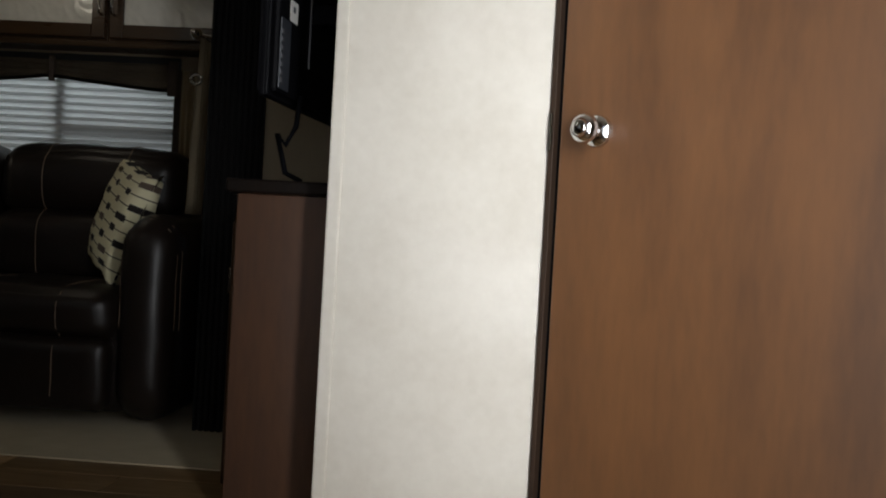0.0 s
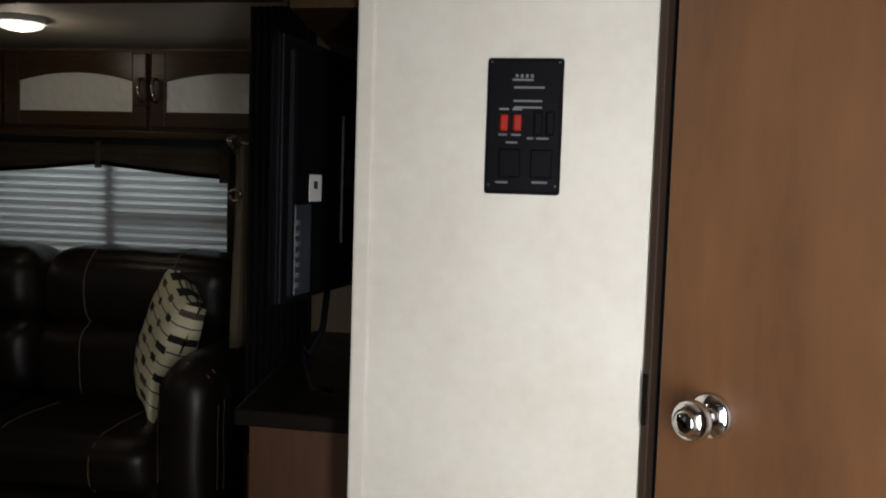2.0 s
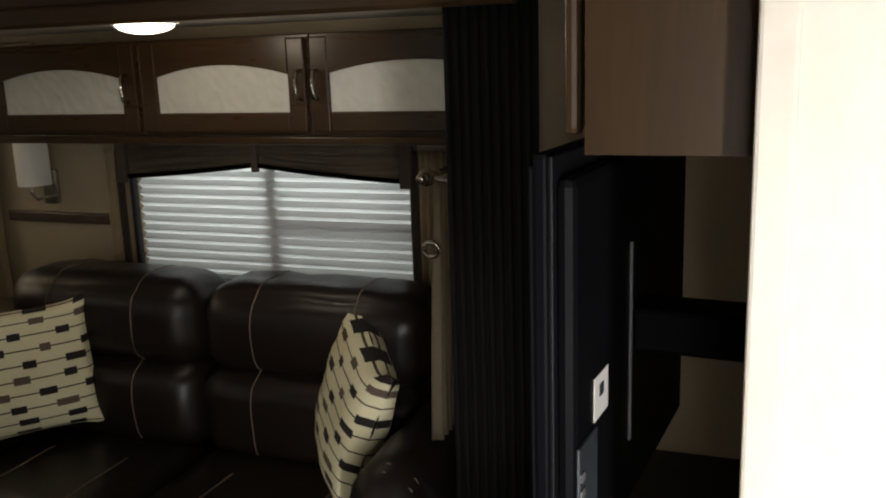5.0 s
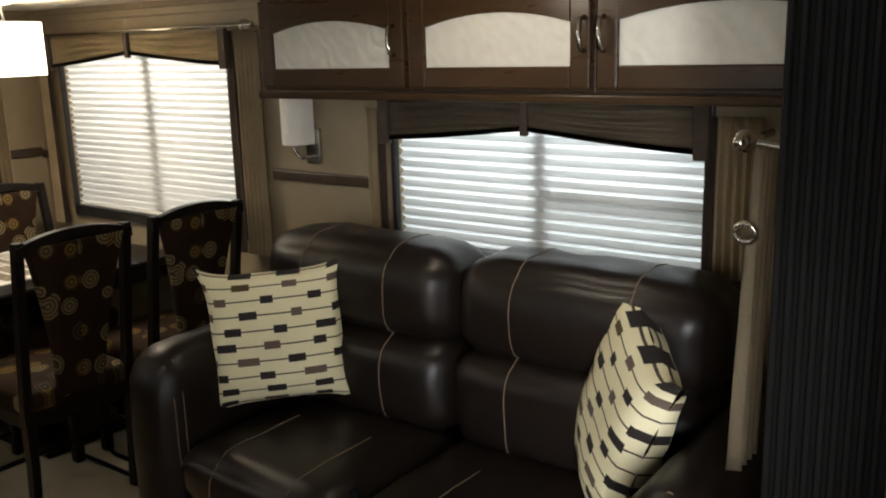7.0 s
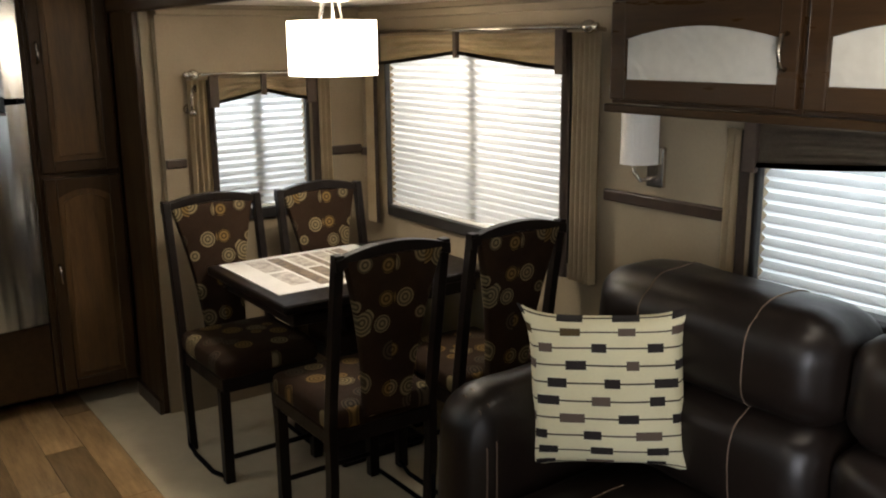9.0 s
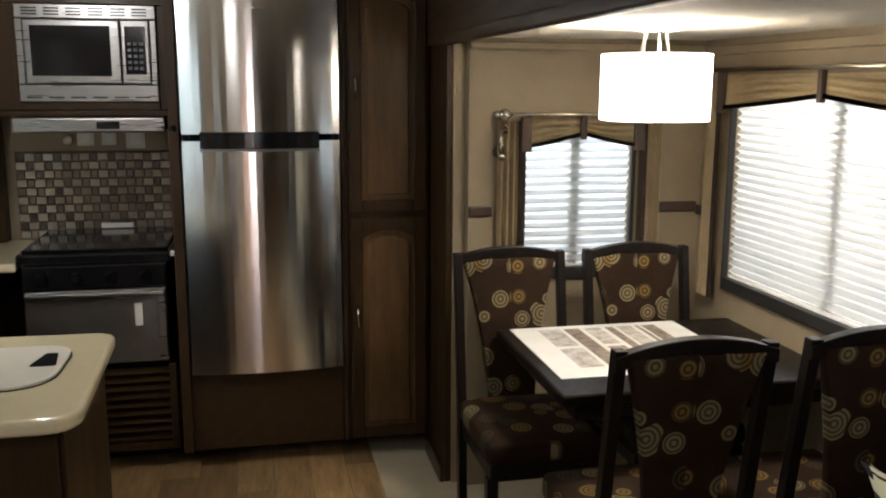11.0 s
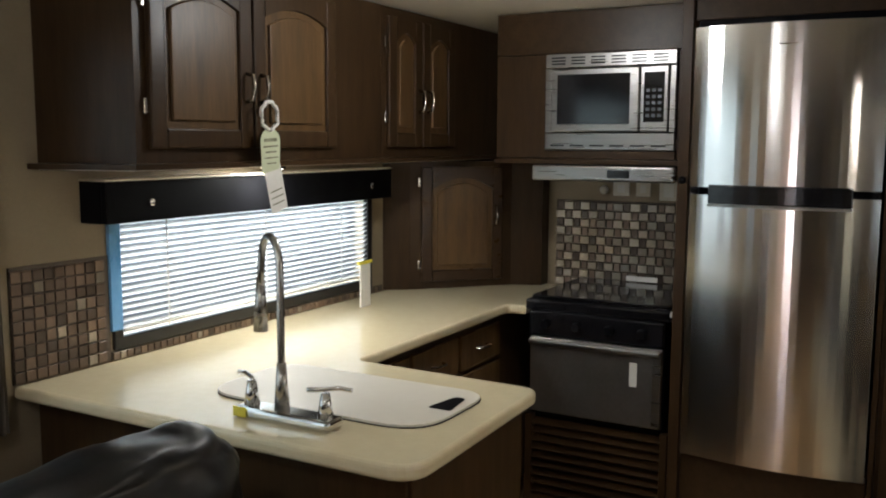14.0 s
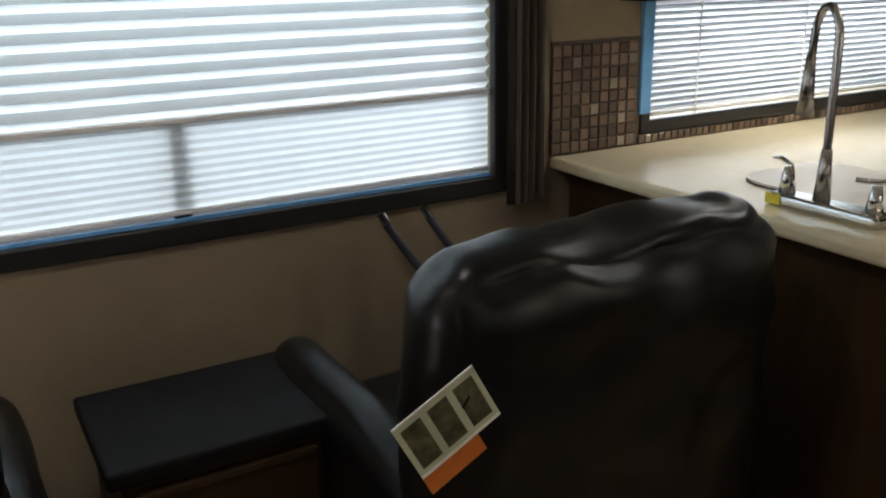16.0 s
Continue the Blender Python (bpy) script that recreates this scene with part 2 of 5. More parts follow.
def glass_material(name, tint, rough):
    m = bpy.data.materials.new(name)
    m.use_nodes = True
    b = m.node_tree.nodes["Principled BSDF"]
    b.inputs["Base Color"].default_value = (*tint, 1)
    b.inputs["Transmission Weight"].default_value, b.inputs["Roughness"].default_value, b.inputs["IOR"].default_value = 1.0, rough, 1.45
    return m


GLASS = glass_material("window_glass", (0.92, 0.96, 0.96), 0.02)


def etched_glass():
    """Frosted cabinet glass with fine waving lines."""
    m = material("etched_glass", (0.62, 0.60, 0.53), (0.50, 0.48, 0.42), 0.2, scale=2, fine=30)
    n, l = m.node_tree.nodes, m.node_tree.links
    tc, wv, bp = n.new("ShaderNodeTexCoord"), n.new("ShaderNodeTexWave"), n.new("ShaderNodeBump")
    wv.bands_direction = "DIAGONAL"
    wv.inputs["Scale"].default_value, wv.inputs["Distortion"].default_value = 9, 9
    l.new(tc.outputs["Object"], wv.inputs["Vector"])
    bp.inputs["Strength"].default_value, bp.inputs["Distance"].default_value = 0.35, 0.004
    l.new(wv.outputs["Fac"], bp.inputs["Height"])
    l.new(bp.outputs[0], n["Principled BSDF"].inputs["Normal"])
    return m


ETCHED = etched_glass()


def mathn(n, l, op, a, b=None):
    k = n.new("ShaderNodeMath")
    k.operation = op
    for i, v in enumerate((a, b)):
        if v is None:
            continue
        if isinstance(v, (int, float)):
            k.inputs[i].default_value = v
        else:
            l.new(v, k.inputs[i])
    return k.outputs[0]


def pillow_cloth():
    """Cream cloth with thin lines that carry dark, taupe and gold bars."""
    m = material("bar_print_cloth", (0.80, 0.74, 0.50), (0.72, 0.66, 0.43), 0.85, fine=200, bump=0.3)
    n, l = m.node_tree.nodes, m.node_tree.links
    b = n["Principled BSDF"]
    old = b.inputs["Base Color"].links[0].from_socket
    uv, sp = n.new("ShaderNodeUVMap"), n.new("ShaderNodeSeparateXYZ")
    l.new(uv.outputs[0], sp.inputs[0])
    rows = mathn(n, l, "MULTIPLY", sp.outputs[1], 9.7)
    row = mathn(n, l, "FLOOR", rows)
    off = mathn(n, l, "ABSOLUTE", mathn(n, l, "SUBTRACT", mathn(n, l, "FRACT", rows), 0.5))
    wr = n.new("ShaderNodeTexWhiteNoise")
    wr.noise_dimensions = "1D"
    l.new(row, wr.inputs["W"])
    along = mathn(n, l, "ADD", mathn(n, l, "MULTIPLY", sp.outputs[0], 3.1), mathn(n, l, "MULTIPLY", wr.outputs["Value"], 7.0))
    cell = mathn(n, l, "FLOOR", along)
    wc = n.new("ShaderNodeTexWhiteNoise")
    wc.noise_dimensions = "2D"
    cv = n.new("ShaderNodeCombineXYZ")
    l.new(cell, cv.inputs[0])
    l.new(row, cv.inputs[1])
    l.new(cv.outputs[0], wc.inputs["Vector"])
    width = mathn(n, l, "ADD", 0.11, mathn(n, l, "MULTIPLY", wc.outputs["Value"], 0.15))
    inx = mathn(n, l, "LESS_THAN", mathn(n, l, "ABSOLUTE", mathn(n, l, "SUBTRACT", mathn(n, l, "FRACT", along), 0.5)), width)
    iny = mathn(n, l, "LESS_THAN", off, 0.26)
    bar = mathn(n, l, "MULTIPLY", inx, iny)
    line = mathn(n, l, "LESS_THAN", off, 0.05)
    ramp = n.new("ShaderNodeValToRGB")
    ramp.color_ramp.interpolation = "CONSTANT"
    ramp.color_ramp.elements[0].color = (0.016, 0.011, 0.010, 1)
    e = ramp.color_ramp.elements[1]
    e.position, e.color = 0.62, (0.12, 0.085, 0.062, 1)
    e = ramp.color_ramp.elements.new(0.8)
    e.color = (0.075, 0.048, 0.015, 1)
    l.new(wc.outputs["Color"], ramp.inputs[0])
    m1, m2 = n.new("ShaderNodeMix"), n.new("ShaderNodeMix")
    m1.data_type = m2.data_type = "RGBA"
    l.new(line, m1.inputs[0])
    l.new(old, m1.inputs[6])
    m1.inputs[7].default_value = (0.065, 0.05, 0.03, 1)
    l.new(bar, m2.inputs[0])
    l.new(m1.outputs[2], m2.inputs[6])
    l.new(ramp.outputs[0], m2.inputs[7])
    l.new(m2.outputs[2], b.inputs["Base Color"])
    return m


PILLOW = pillow_cloth()


def circle_cloth(name, first, second):
    """Brown upholstery with gold, cream and grey ringed discs, printed on the plane of two axes."""
    m = material(name, (0.026, 0.0135, 0.007), (0.017, 0.009, 0.005), 0.7, fine=160, bump=0.2, spec=0.1)
    n, l = m.node_tree.nodes, m.node_tree.links
    b = n["Principled BSDF"]
    old = b.inputs["Base Color"].links[0].from_socket
    tc, vo = n.new("ShaderNodeTexCoord"), n.new("ShaderNodeTexVoronoi")
    sep, flat = n.new("ShaderNodeSeparateXYZ"), n.new("ShaderNodeCombineXYZ")
    l.new(tc.outputs["Object"], sep.inputs[0])
    l.new(sep.outputs[first], flat.inputs[0])
    l.new(sep.outputs[second], flat.inputs[1])
    vo.voronoi_dimensions = "2D"
    vo.inputs["Scale"].default_value, vo.inputs["Randomness"].default_value = 9.5, 0.65
    l.new(flat.outputs[0], vo.inputs["Vector"])
    wn_ = n.new("ShaderNodeTexWhiteNoise")
    l.new(vo.outputs["Position"], wn_.inputs["Vector"])
    size = mathn(n, l, "ADD", 0.20, mathn(n, l, "MULTIPLY", wn_.outputs["Value"], 0.26))
    inside = mathn(n, l, "LESS_THAN", vo.outputs["Distance"], size)
    rings = mathn(n, l, "SINE", mathn(n, l, "MULTIPLY", vo.outputs["Distance"], 50.0))
    ringf = mathn(n, l, "ADD", 0.66, mathn(n, l, "MULTIPLY", rings, 0.40))
    ramp = n.new("ShaderNodeValToRGB")
    ramp.color_ramp.interpolation = "CONSTANT"
    ramp.color_ramp.elements[0].color = (0.16, 0.10, 0.033, 1)
    e = ramp.color_ramp.elements[1]
    e.position, e.color = 0.4, (0.18, 0.14, 0.075, 1)
    e = ramp.color_ramp.elements.new(0.7)
    e.color = (0.055, 0.040, 0.026, 1)
    l.new(wn_.outputs["Color"], ramp.inputs[0])
    sh = n.new("ShaderNodeHueSaturation")
    l.new(ramp.outputs[0], sh.inputs["Color"])
    l.new(ringf, sh.inputs["Value"])
    mx = n.new("ShaderNodeMix")
    mx.data_type = "RGBA"
    l.new(inside, mx.inputs[0])
    l.new(old, mx.inputs[6])
    l.new(sh.outputs[0], mx.inputs[7])
    l.new(mx.outputs[2], b.inputs["Base Color"])
    return m


bd_ = DOORW.node_tree.nodes["Principled BSDF"]
bd_.inputs["Coat Weight"].default_value, bd_.inputs["Coat Roughness"].default_value, bd_.inputs["Coat IOR"].default_value = 1.0, 0.34, 1.6
DISCS = circle_cloth("ringed_disc_back_cloth", 1, 2)
DISCSEAT = circle_cloth("ringed_disc_seat_cloth", 0, 1)
bs_ = STEEL.node_tree.nodes["Principled BSDF"]
tg_ = STEEL.node_tree.nodes.new("ShaderNodeTangent")
tg_.direction_type, tg_.axis = "RADIAL", "Z"
STEEL.node_tree.links.new(tg_.outputs[0], bs_.inputs["Tangent"])
bs_.inputs["Anisotropic"].default_value, bs_.inputs["Anisotropic Rotation"].default_value = 0.95, 0.25

# ---------------------------------------------------------------- helpers for shapes
from mathutils.bvhtree import BVHTree

PLACE = {}


def mesh_of(name, bm, mat, smooth=False):
    me = bpy.data.meshes.new(name)
    bm.normal_update()
    if smooth:
        for f in bm.faces:
            f.smooth = True
    bm.to_mesh(me)
    bm.free()
    me.materials.append(mat)
    return me


def thing(name, x, y, z, label, category, group="", turn=0):
    ob = new(name)
    ob.empty_display_size = 0.05
    ob.matrix_world = pose(x, y, z, 0, 0, turn)
    PLACE[ob] = pose(x, y, z, 0, 0, turn)
    return tagged(ob, label, category, group)


def part(name, bm, mat, parent, label="", smooth=False, local=False):
    me = mesh_of(name, bm, mat, smooth)
    if not local:
        me.transform(PLACE[parent].inverted())
    ob = new(name, me)
    ob.parent = parent
    PLACE[ob] = PLACE[parent]
    return tagged(ob, label)


def structure(name, bm, mat, label="", category="", smooth=False):
    ob = new(name, mesh_of(name, bm, mat, smooth))
    PLACE[ob] = Matrix.Identity(4)
    return tagged(ob, label, category, kind="structure")


def single(name, bm, mat, label, category, group="", smooth=False):
    ob = new(name, mesh_of(name, bm, mat, smooth))
    PLACE[ob] = Matrix.Identity(4)
    return tagged(ob, label, category, group)


def box(a, b, r=0.0, seg=2, bm=None, m=None):
    """A box between two corners, its edges rounded by r; added to bm if given."""
    own = bmesh.new()
    bmesh.ops.create_cube(own, size=1)
    a, b = [min(p, q) for p, q in zip(a, b)], [max(p, q) for p, q in zip(a, b)]
    for v in own.verts:
        v.co = Vector([(p + q) / 2 + c * (q - p) for p, q, c in zip(a, b, v.co)])
    if r:
        r = min(r, *(0.49 * (q - p) for p, q in zip(a, b)))
        bmesh.ops.bevel(own, geom=own.edges[:], offset=r, segments=seg, profile=0.5, affect="EDGES")
    if m is not None:
        own.transform(m)
    return join(bm, own)


def join(bm, own):
    if bm is None:
        return own
    me = bpy.data.meshes.new("tmp")
    own.to_mesh(me)
    own.free()
    bm.from_mesh(me)
    bpy.data.meshes.remove(me)
    return bm


def rod(p, q, r, r2=None, seg=14, bm=None):
    own = bmesh.new()
    p, q = Vector(p), Vector(q)
    bmesh.ops.create_cone(own, cap_ends=True, segments=seg, radius1=r, radius2=r if r2 is None else r2, depth=(q - p).length)
    own.transform(Matrix.Translation((p + q) / 2) @ (q - p).to_track_quat("Z", "Y").to_matrix().to_4x4())
    return join(bm, own)


def ball(c, r, sx=1, sy=1, sz=1, bm=None, seg=16):
    own = bmesh.new()
    bmesh.ops.create_uvsphere(own, u_segments=seg, v_segments=seg // 2 + 2, radius=r)
    own.transform(Matrix.Translation(c) @ Matrix.Diagonal((sx, sy, sz, 1)))
    return join(bm, own)


def tube(points, r, seg=10, bm=None):
    """A bent tube through points."""
    own = bmesh.new()
    pts = [Vector(p) for p in points]
    rings = []
    for i, p in enumerate(pts):
        d = (pts[min(i + 1, len(pts) - 1)] - pts[max(i - 1, 0)]).normalized()
        side = d.cross(Vector((0.31, 0.17, 0.93))).normalized()
        up = d.cross(side)
        rings.append([own.verts.new(p + r * (math.cos(k * math.tau / seg) * side + math.sin(k * math.tau / seg) * up)) for k in range(seg)])
    for a, b in zip(rings, rings[1:]):
        for k in range(seg):
            own.faces.new((a[k], a[(k + 1) % seg], b[(k + 1) % seg], b[k]))
    own.faces.new(rings[0][::-1])
    own.faces.new(rings[-1])
    bmesh.ops.recalc_face_normals(own, faces=own.faces[:])
    return join(bm, own)


def prism(outline, lo, hi, axis="z", r=0.0, bm=None):
    """A flat outline of two coordinates, drawn out along an axis."""
    own = bmesh.new()

    def at(u, v, w):
        return {"z": (u, v, w), "y": (u, w, v), "x": (w, u, v)}[axis]

    low = [own.verts.new(at(u, v, lo)) for u, v in outline]
    high = [own.verts.new(at(u, v, hi)) for u, v in outline]
    own.faces.new(low)
    own.faces.new(high)
    n = len(outline)
    for i in range(n):
        own.faces.new((low[i], low[(i + 1) % n], high[(i + 1) % n], high[i]))
    bmesh.ops.recalc_face_normals(own, faces=own.faces[:])
    if r:
        bmesh.ops.bevel(own, geom=[e for e in own.edges], offset=r, segments=2, profile=0.5, affect="EDGES")
    return join(bm, own)


def cushion(a, b, r, puff=(0, 0, 0), cuts=11, wrinkle=0.0, seed=0, m=None, bm=None):
    """A soft rounded block, its faces bulging by puff along each axis."""
    own = bmesh.new()
    bmesh.ops.create_cube(own, size=2)
    bmesh.ops.subdivide_edges(own, edges=own.edges[:], cuts=cuts, use_grid_fill=True)
    half = Vector([(q - p) / 2 for p, q in zip(a, b)])
    mid = Vector([(q + p) / 2 for p, q in zip(a, b)])
    r = min(r, *(0.98 * h for h in half))
    for v in own.verts:
        p = v.co.copy()
        s = Vector([math.copysign(1 - (1 - abs(c)) ** 1.35, c) for c in p])
        full = Vector([c * h for c, h in zip(s, half)])
        inner = Vector([max(-(h - r), min(h - r, c)) for c, h in zip(full, half)])
        d = full - inner
        co = inner + (d.normalized() * r if d.length > 1e-9 else d)
        for i in range(3):
            j, k = (i + 1) % 3, (i + 2) % 3
            if abs(p[i]) > 0.5 and puff[i]:
                co[i] += math.copysign(puff[i], p[i]) * (1 - p[j] ** 2) * (1 - p[k] ** 2)
        if wrinkle:
            co += wrinkle * noise.noise_vector((co + mid) * 9 + Vector((seed * 3.1, seed, 0)))
        v.co = co + mid
    if m is not None:
        own.transform(m)
    return join(bm, own)


def sheet(corner, across, down, nu, nv, wave, thick=0.003, bm=None):
    """A cloth sheet: corner + u*across + v*down, pushed off its plane by wave(u, v)."""
    own = bmesh.new()
    corner, across, down = Vector(corner), Vector(across), Vector(down)
    n = across.cross(down).normalized()
    rows = [[own.verts.new(corner + across * (i / nu) + down * (j / nv) + n * wave(i / nu, j / nv)) for i in range(nu + 1)] for j in range(nv + 1)]
    for j in range(nv):
        for i in range(nu):
            own.faces.new((rows[j][i], rows[j][i + 1], rows[j + 1][i + 1], rows[j + 1][i]))
    if thick:
        bmesh.ops.solidify(own, geom=own.faces[:], thickness=thick)
    return join(bm, own)


def traced(bm, at, axis, start, stop, steps=18, off=0.001):
    """Points on the skin of bm in the plane axis = at, from one angle to another (0: +second axis, 90: up)."""
    tree = BVHTree.FromBMesh(bm)
    los = [min(v.co[k] for v in bm.verts) for k in range(3)]
    his = [max(v.co[k] for v in bm.verts) for k in range(3)]
    mid = Vector([(a + b) / 2 for a, b in zip(los, his)])
    mid[axis] = at
    out = []
    for i in range(steps + 1):
        a = radians(start + (stop - start) * i / steps)
        way = Vector((0, 0, math.sin(a)))
        way[1 - axis] = math.cos(a)
        hit = tree.ray_cast(mid + way * 3, -way)[0]
        if hit is not None:
            out.append(hit + way * off)
    return out


# ---------------------------------------------------------------- the shell
CEILING, SLIDE_TOP = 2.08, 1.79


def holed(u0, u1, w0, w1, lo, hi, holes, axis):
    """A wall of boxes from u0 to u1, w0 to w1 high, lo to hi thick, with openings (u0, u1, w0, w1) through it."""
    cuts = sorted({u0, u1, *(h[0] for h in holes), *(h[1] for h in holes)})
    bm = bmesh.new()
    for a, b in zip(cuts, cuts[1:]):
        here = sorted((h[2], h[3]) for h in holes if h[0] <= a and h[1] >= b)
        z = w0
        for lo_w, hi_w in [*here, (w1, w1)]:
            if lo_w > z + 1e-6:
                box((a, lo, z), (b, hi, lo_w), bm=bm) if axis == "y" else box((lo, a, z), (hi, b, lo_w), bm=bm)
            z = hi_w
    return bm


WIN_E, WIN_K = (-2.50, -0.80, 0.875, 1.88), (-4.40, -3.06, 0.975, 1.36)
WIN_B, WIN_M, WIN_S = (-1.86, -0.77, 0.86, 1.40), (-3.85, -2.645, 0.885, 1.60), (3.265, 3.715, 0.90, 1.44)
structure("ground", box((-150, -150, -0.80), (150, 150, -0.72)), GRAVEL, "grey gravel ground under the trailer", "ground")
structure("wall_south", holed(-5.15, 2.0, -0.1, CEILING, 0.54, 0.60, [WIN_E, WIN_K, (0.34, 1.12, 0, 1.96)], "y"), WALL, "khaki vinyl outer wall with windows and entry", "wall")
structure("wall_west", box((-5.15, 0.60, -0.1), (-5.10, 3.0, CEILING)), WALL, "khaki vinyl end wall behind the kitchen", "wall")
structure("wall_east", box((1.95, 0.60, -0.1), (2.0, 3.2, CEILING)), WALL, "khaki vinyl end wall", "wall")
structure("wall_north", holed(-5.15, -0.14, -0.1, CEILING, 3.0, 3.05, [(-4.12, -0.14, -0.1, SLIDE_TOP)], "y"), WALL, "khaki vinyl side wall with slide-out opening", "wall")
structure("wall_north_east", box((-0.15, 3.20, -0.1), (2.0, 3.25, CEILING)), WALL, "khaki vinyl side wall beside the slide-out", "wall")
structure("wall_slide_back", holed(-4.14, -0.30, -0.1, SLIDE_TOP, 4.02, 4.08, [WIN_M, WIN_B], "y"), WALL, "khaki vinyl slide-out wall with two windows", "wall")
structure("wall_slide_west", holed(3.05, 4.02, -0.1, SLIDE_TOP, -4.14, -4.08, [WIN_S], "x"), WALL, "khaki vinyl slide-out end wall with small window", "wall")
structure("wall_slide_east", box((-0.36, 3.25, -0.1), (-0.30, 4.02, SLIDE_TOP)), WALL, "khaki vinyl slide-out end wall", "wall")
structure("wall_partition", box((0.308, 2.10, 0), (0.784, 2.14, CEILING), 0.004), PALE, "pale mottled vinyl partition wall", "wall")
structure("wall_closet", box((0.34, 2.14, 0), (0.38, 3.2, CEILING)), WALL, "khaki vinyl wall behind the television", "wall")
structure("wall_bath", box((1.455, 1.545, 0), (1.95, 1.585, CEILING)), PALE, "pale vinyl bath wall", "wall")
structure("ceiling", box((-5.15, 0.54, CEILING), (2.0, 3.25, CEILING + 0.05)), CEIL, "cream ceiling panel", "ceiling")
structure("ceiling_slide", box((-4.14, 3.05, SLIDE_TOP), (-0.12, 4.08, SLIDE_TOP + 0.05)), CEIL, "cream slide-out ceiling panel", "ceiling")
structure("floor_slide", box((-4.14, 2.72, -0.1), (2.0, 4.08, 0.006)), CARPET, "beige carpet on the slide-out floor", "carpet")
structure("floor_pantry_side", box((-5.15, 2.72, -0.1), (-4.14, 3.05, 0.005)), CARPET, "beige carpet beside the pantry", "carpet")
structure("corner_trim", box((0.302, 2.095, 0), (0.332, 2.146, CEILING), 0.004), PALE, "pale corner moulding on the partition", "trim")

# slide-out jambs, header and mouldings
structure("jamb_west", box((-4.45, 2.975, 0), (-4.13, 3.0, CEILING), 0.004), WOOD, "dark wood slide-out jamb", "trim")
header = structure("slide_header", box((-4.45, 2.96, 1.765), (-0.117, 3.0, CEILING), 0.006), WOODX, "dark wood header across the slide-out", "trim")
bm = box((-4.09, 2.935, 1.755), (-0.117, 2.96, 1.80), 0.008)
part("moulding", bm, WOODX, header)
jamb = structure("jamb_east", box((-0.345, 3.185, 0), (-0.146, 3.2, 1.79)), RUBBER, "black ribbed slide-out seal", "trim")
for i in range(9):
    part("rib", box((-0.342 + i * 0.0217, 3.172, 0), (-0.329 + i * 0.0217, 3.185, 1.79), 0.003, 1), RUBBER, jamb)
structure("crown_slide_back", box((-4.08, 4.0, 1.73), (-2.24, 4.02, 1.765), 0.006), WALL, "khaki crown strip", "trim")
structure("crown_slide_west", box((-4.08, 3.05, 1.745), (-4.062, 4.0, 1.775), 0.006), WALL, "khaki crown strip", "trim")
for i, (a, b) in enumerate([((-2.46, 4.0, 1.10), (-1.955, 4.02, 1.14)), ((-4.08, 4.0, 1.10), (-3.98, 4.02, 1.14)), ((-4.08, 3.05, 1.115), (-4.06, 3.14, 1.155)), ((-4.08, 3.835, 1.115), (-4.06, 3.998, 1.155)), ((-0.74, 4.0, 1.10), (-0.37, 4.02, 1.14))]):
    structure("chair_rail_%d" % (i + 1), box(a, b, 0.006), TRIMW, "dark wood chair rail", "trim")
structure("baseboard", box((-4.45, 2.955, 0.0), (-4.13, 2.975, 0.07), 0.004), TRIMW, "dark baseboard", "trim")

# the entry: two folding steps outside
for i, (y0, z) in enumerate([(0.27, -0.24), (0.0, -0.48)]):
    s = thing("entry_step", 0.73, y0 + 0.13, -0.72, "black steel folding entry step", "step", "entry steps")
    part("tread", box((0.42, y0, z - 0.03), (1.04, y0 + 0.26, z), 0.006), BLACKP, s)
    for x in (0.44, 1.0):
        part("support", box((x, y0 + 0.10, -0.72), (x + 0.03, y0 + 0.14, z - 0.03)), BLACKP, s)

# the bath door, set at a slant
DOOR = pose(0.79, 2.085, 0, 0, 0, -38)


def slanted(name, bm, mat, parent=None, label="", smooth=False):
    bm.transform(DOOR)
    return part(name, bm, mat, parent, label, smooth)


bath_door = structure("door_1", box((0.018, 0.0, 0.03), (0.80, 0.035, 1.93), 0.004, m=DOOR), DOORW, "brown cherry laminate bath door, closed", "door")
PLACE[bath_door] = Matrix.Identity(4)
slanted("door_jamb", box((-0.010, -0.004, 0.0), (0.004, 0.06, CEILING), 0.002), TRIMW, bath_door)
slanted("stop", box((0.005, 0.012, 0.0), (0.012, 0.05, 1.95)), BLACKP, bath_door)
slanted("door_jamb", box((0.805, -0.012, 0.0), (0.85, 0.06, CEILING), 0.004), TRIMW, bath_door)
slanted("head_panel", box((0.02, 0.0, 1.94), (0.80, 0.05, CEILING)), TRIMW, bath_door)
knob = slanted("door_knob", rod((0.112, 0.0, 0.968), (0.112, -0.012, 0.968), 0.034, 0.031, 28), CHROME, bath_door, "polished chrome round knob", True)
slanted("neck", rod((0.112, -0.012, 0.968), (0.112, -0.04, 0.968), 0.011, seg=20), CHROME, knob, smooth=True)
slanted("grip", join(ball((0.112, -0.052, 0.968), 0.031, 1, 0.72, 1, seg=24), rod((0.112, -0.070, 0.968), (0.112, -0.076, 0.968), 0.02, 0.014, 24)), CHROME, knob, smooth=True)
slanted("latch_plate", box((-0.006, -0.010, 0.93), (0.002, -0.0075, 1.01)), BRONZE, bath_door)

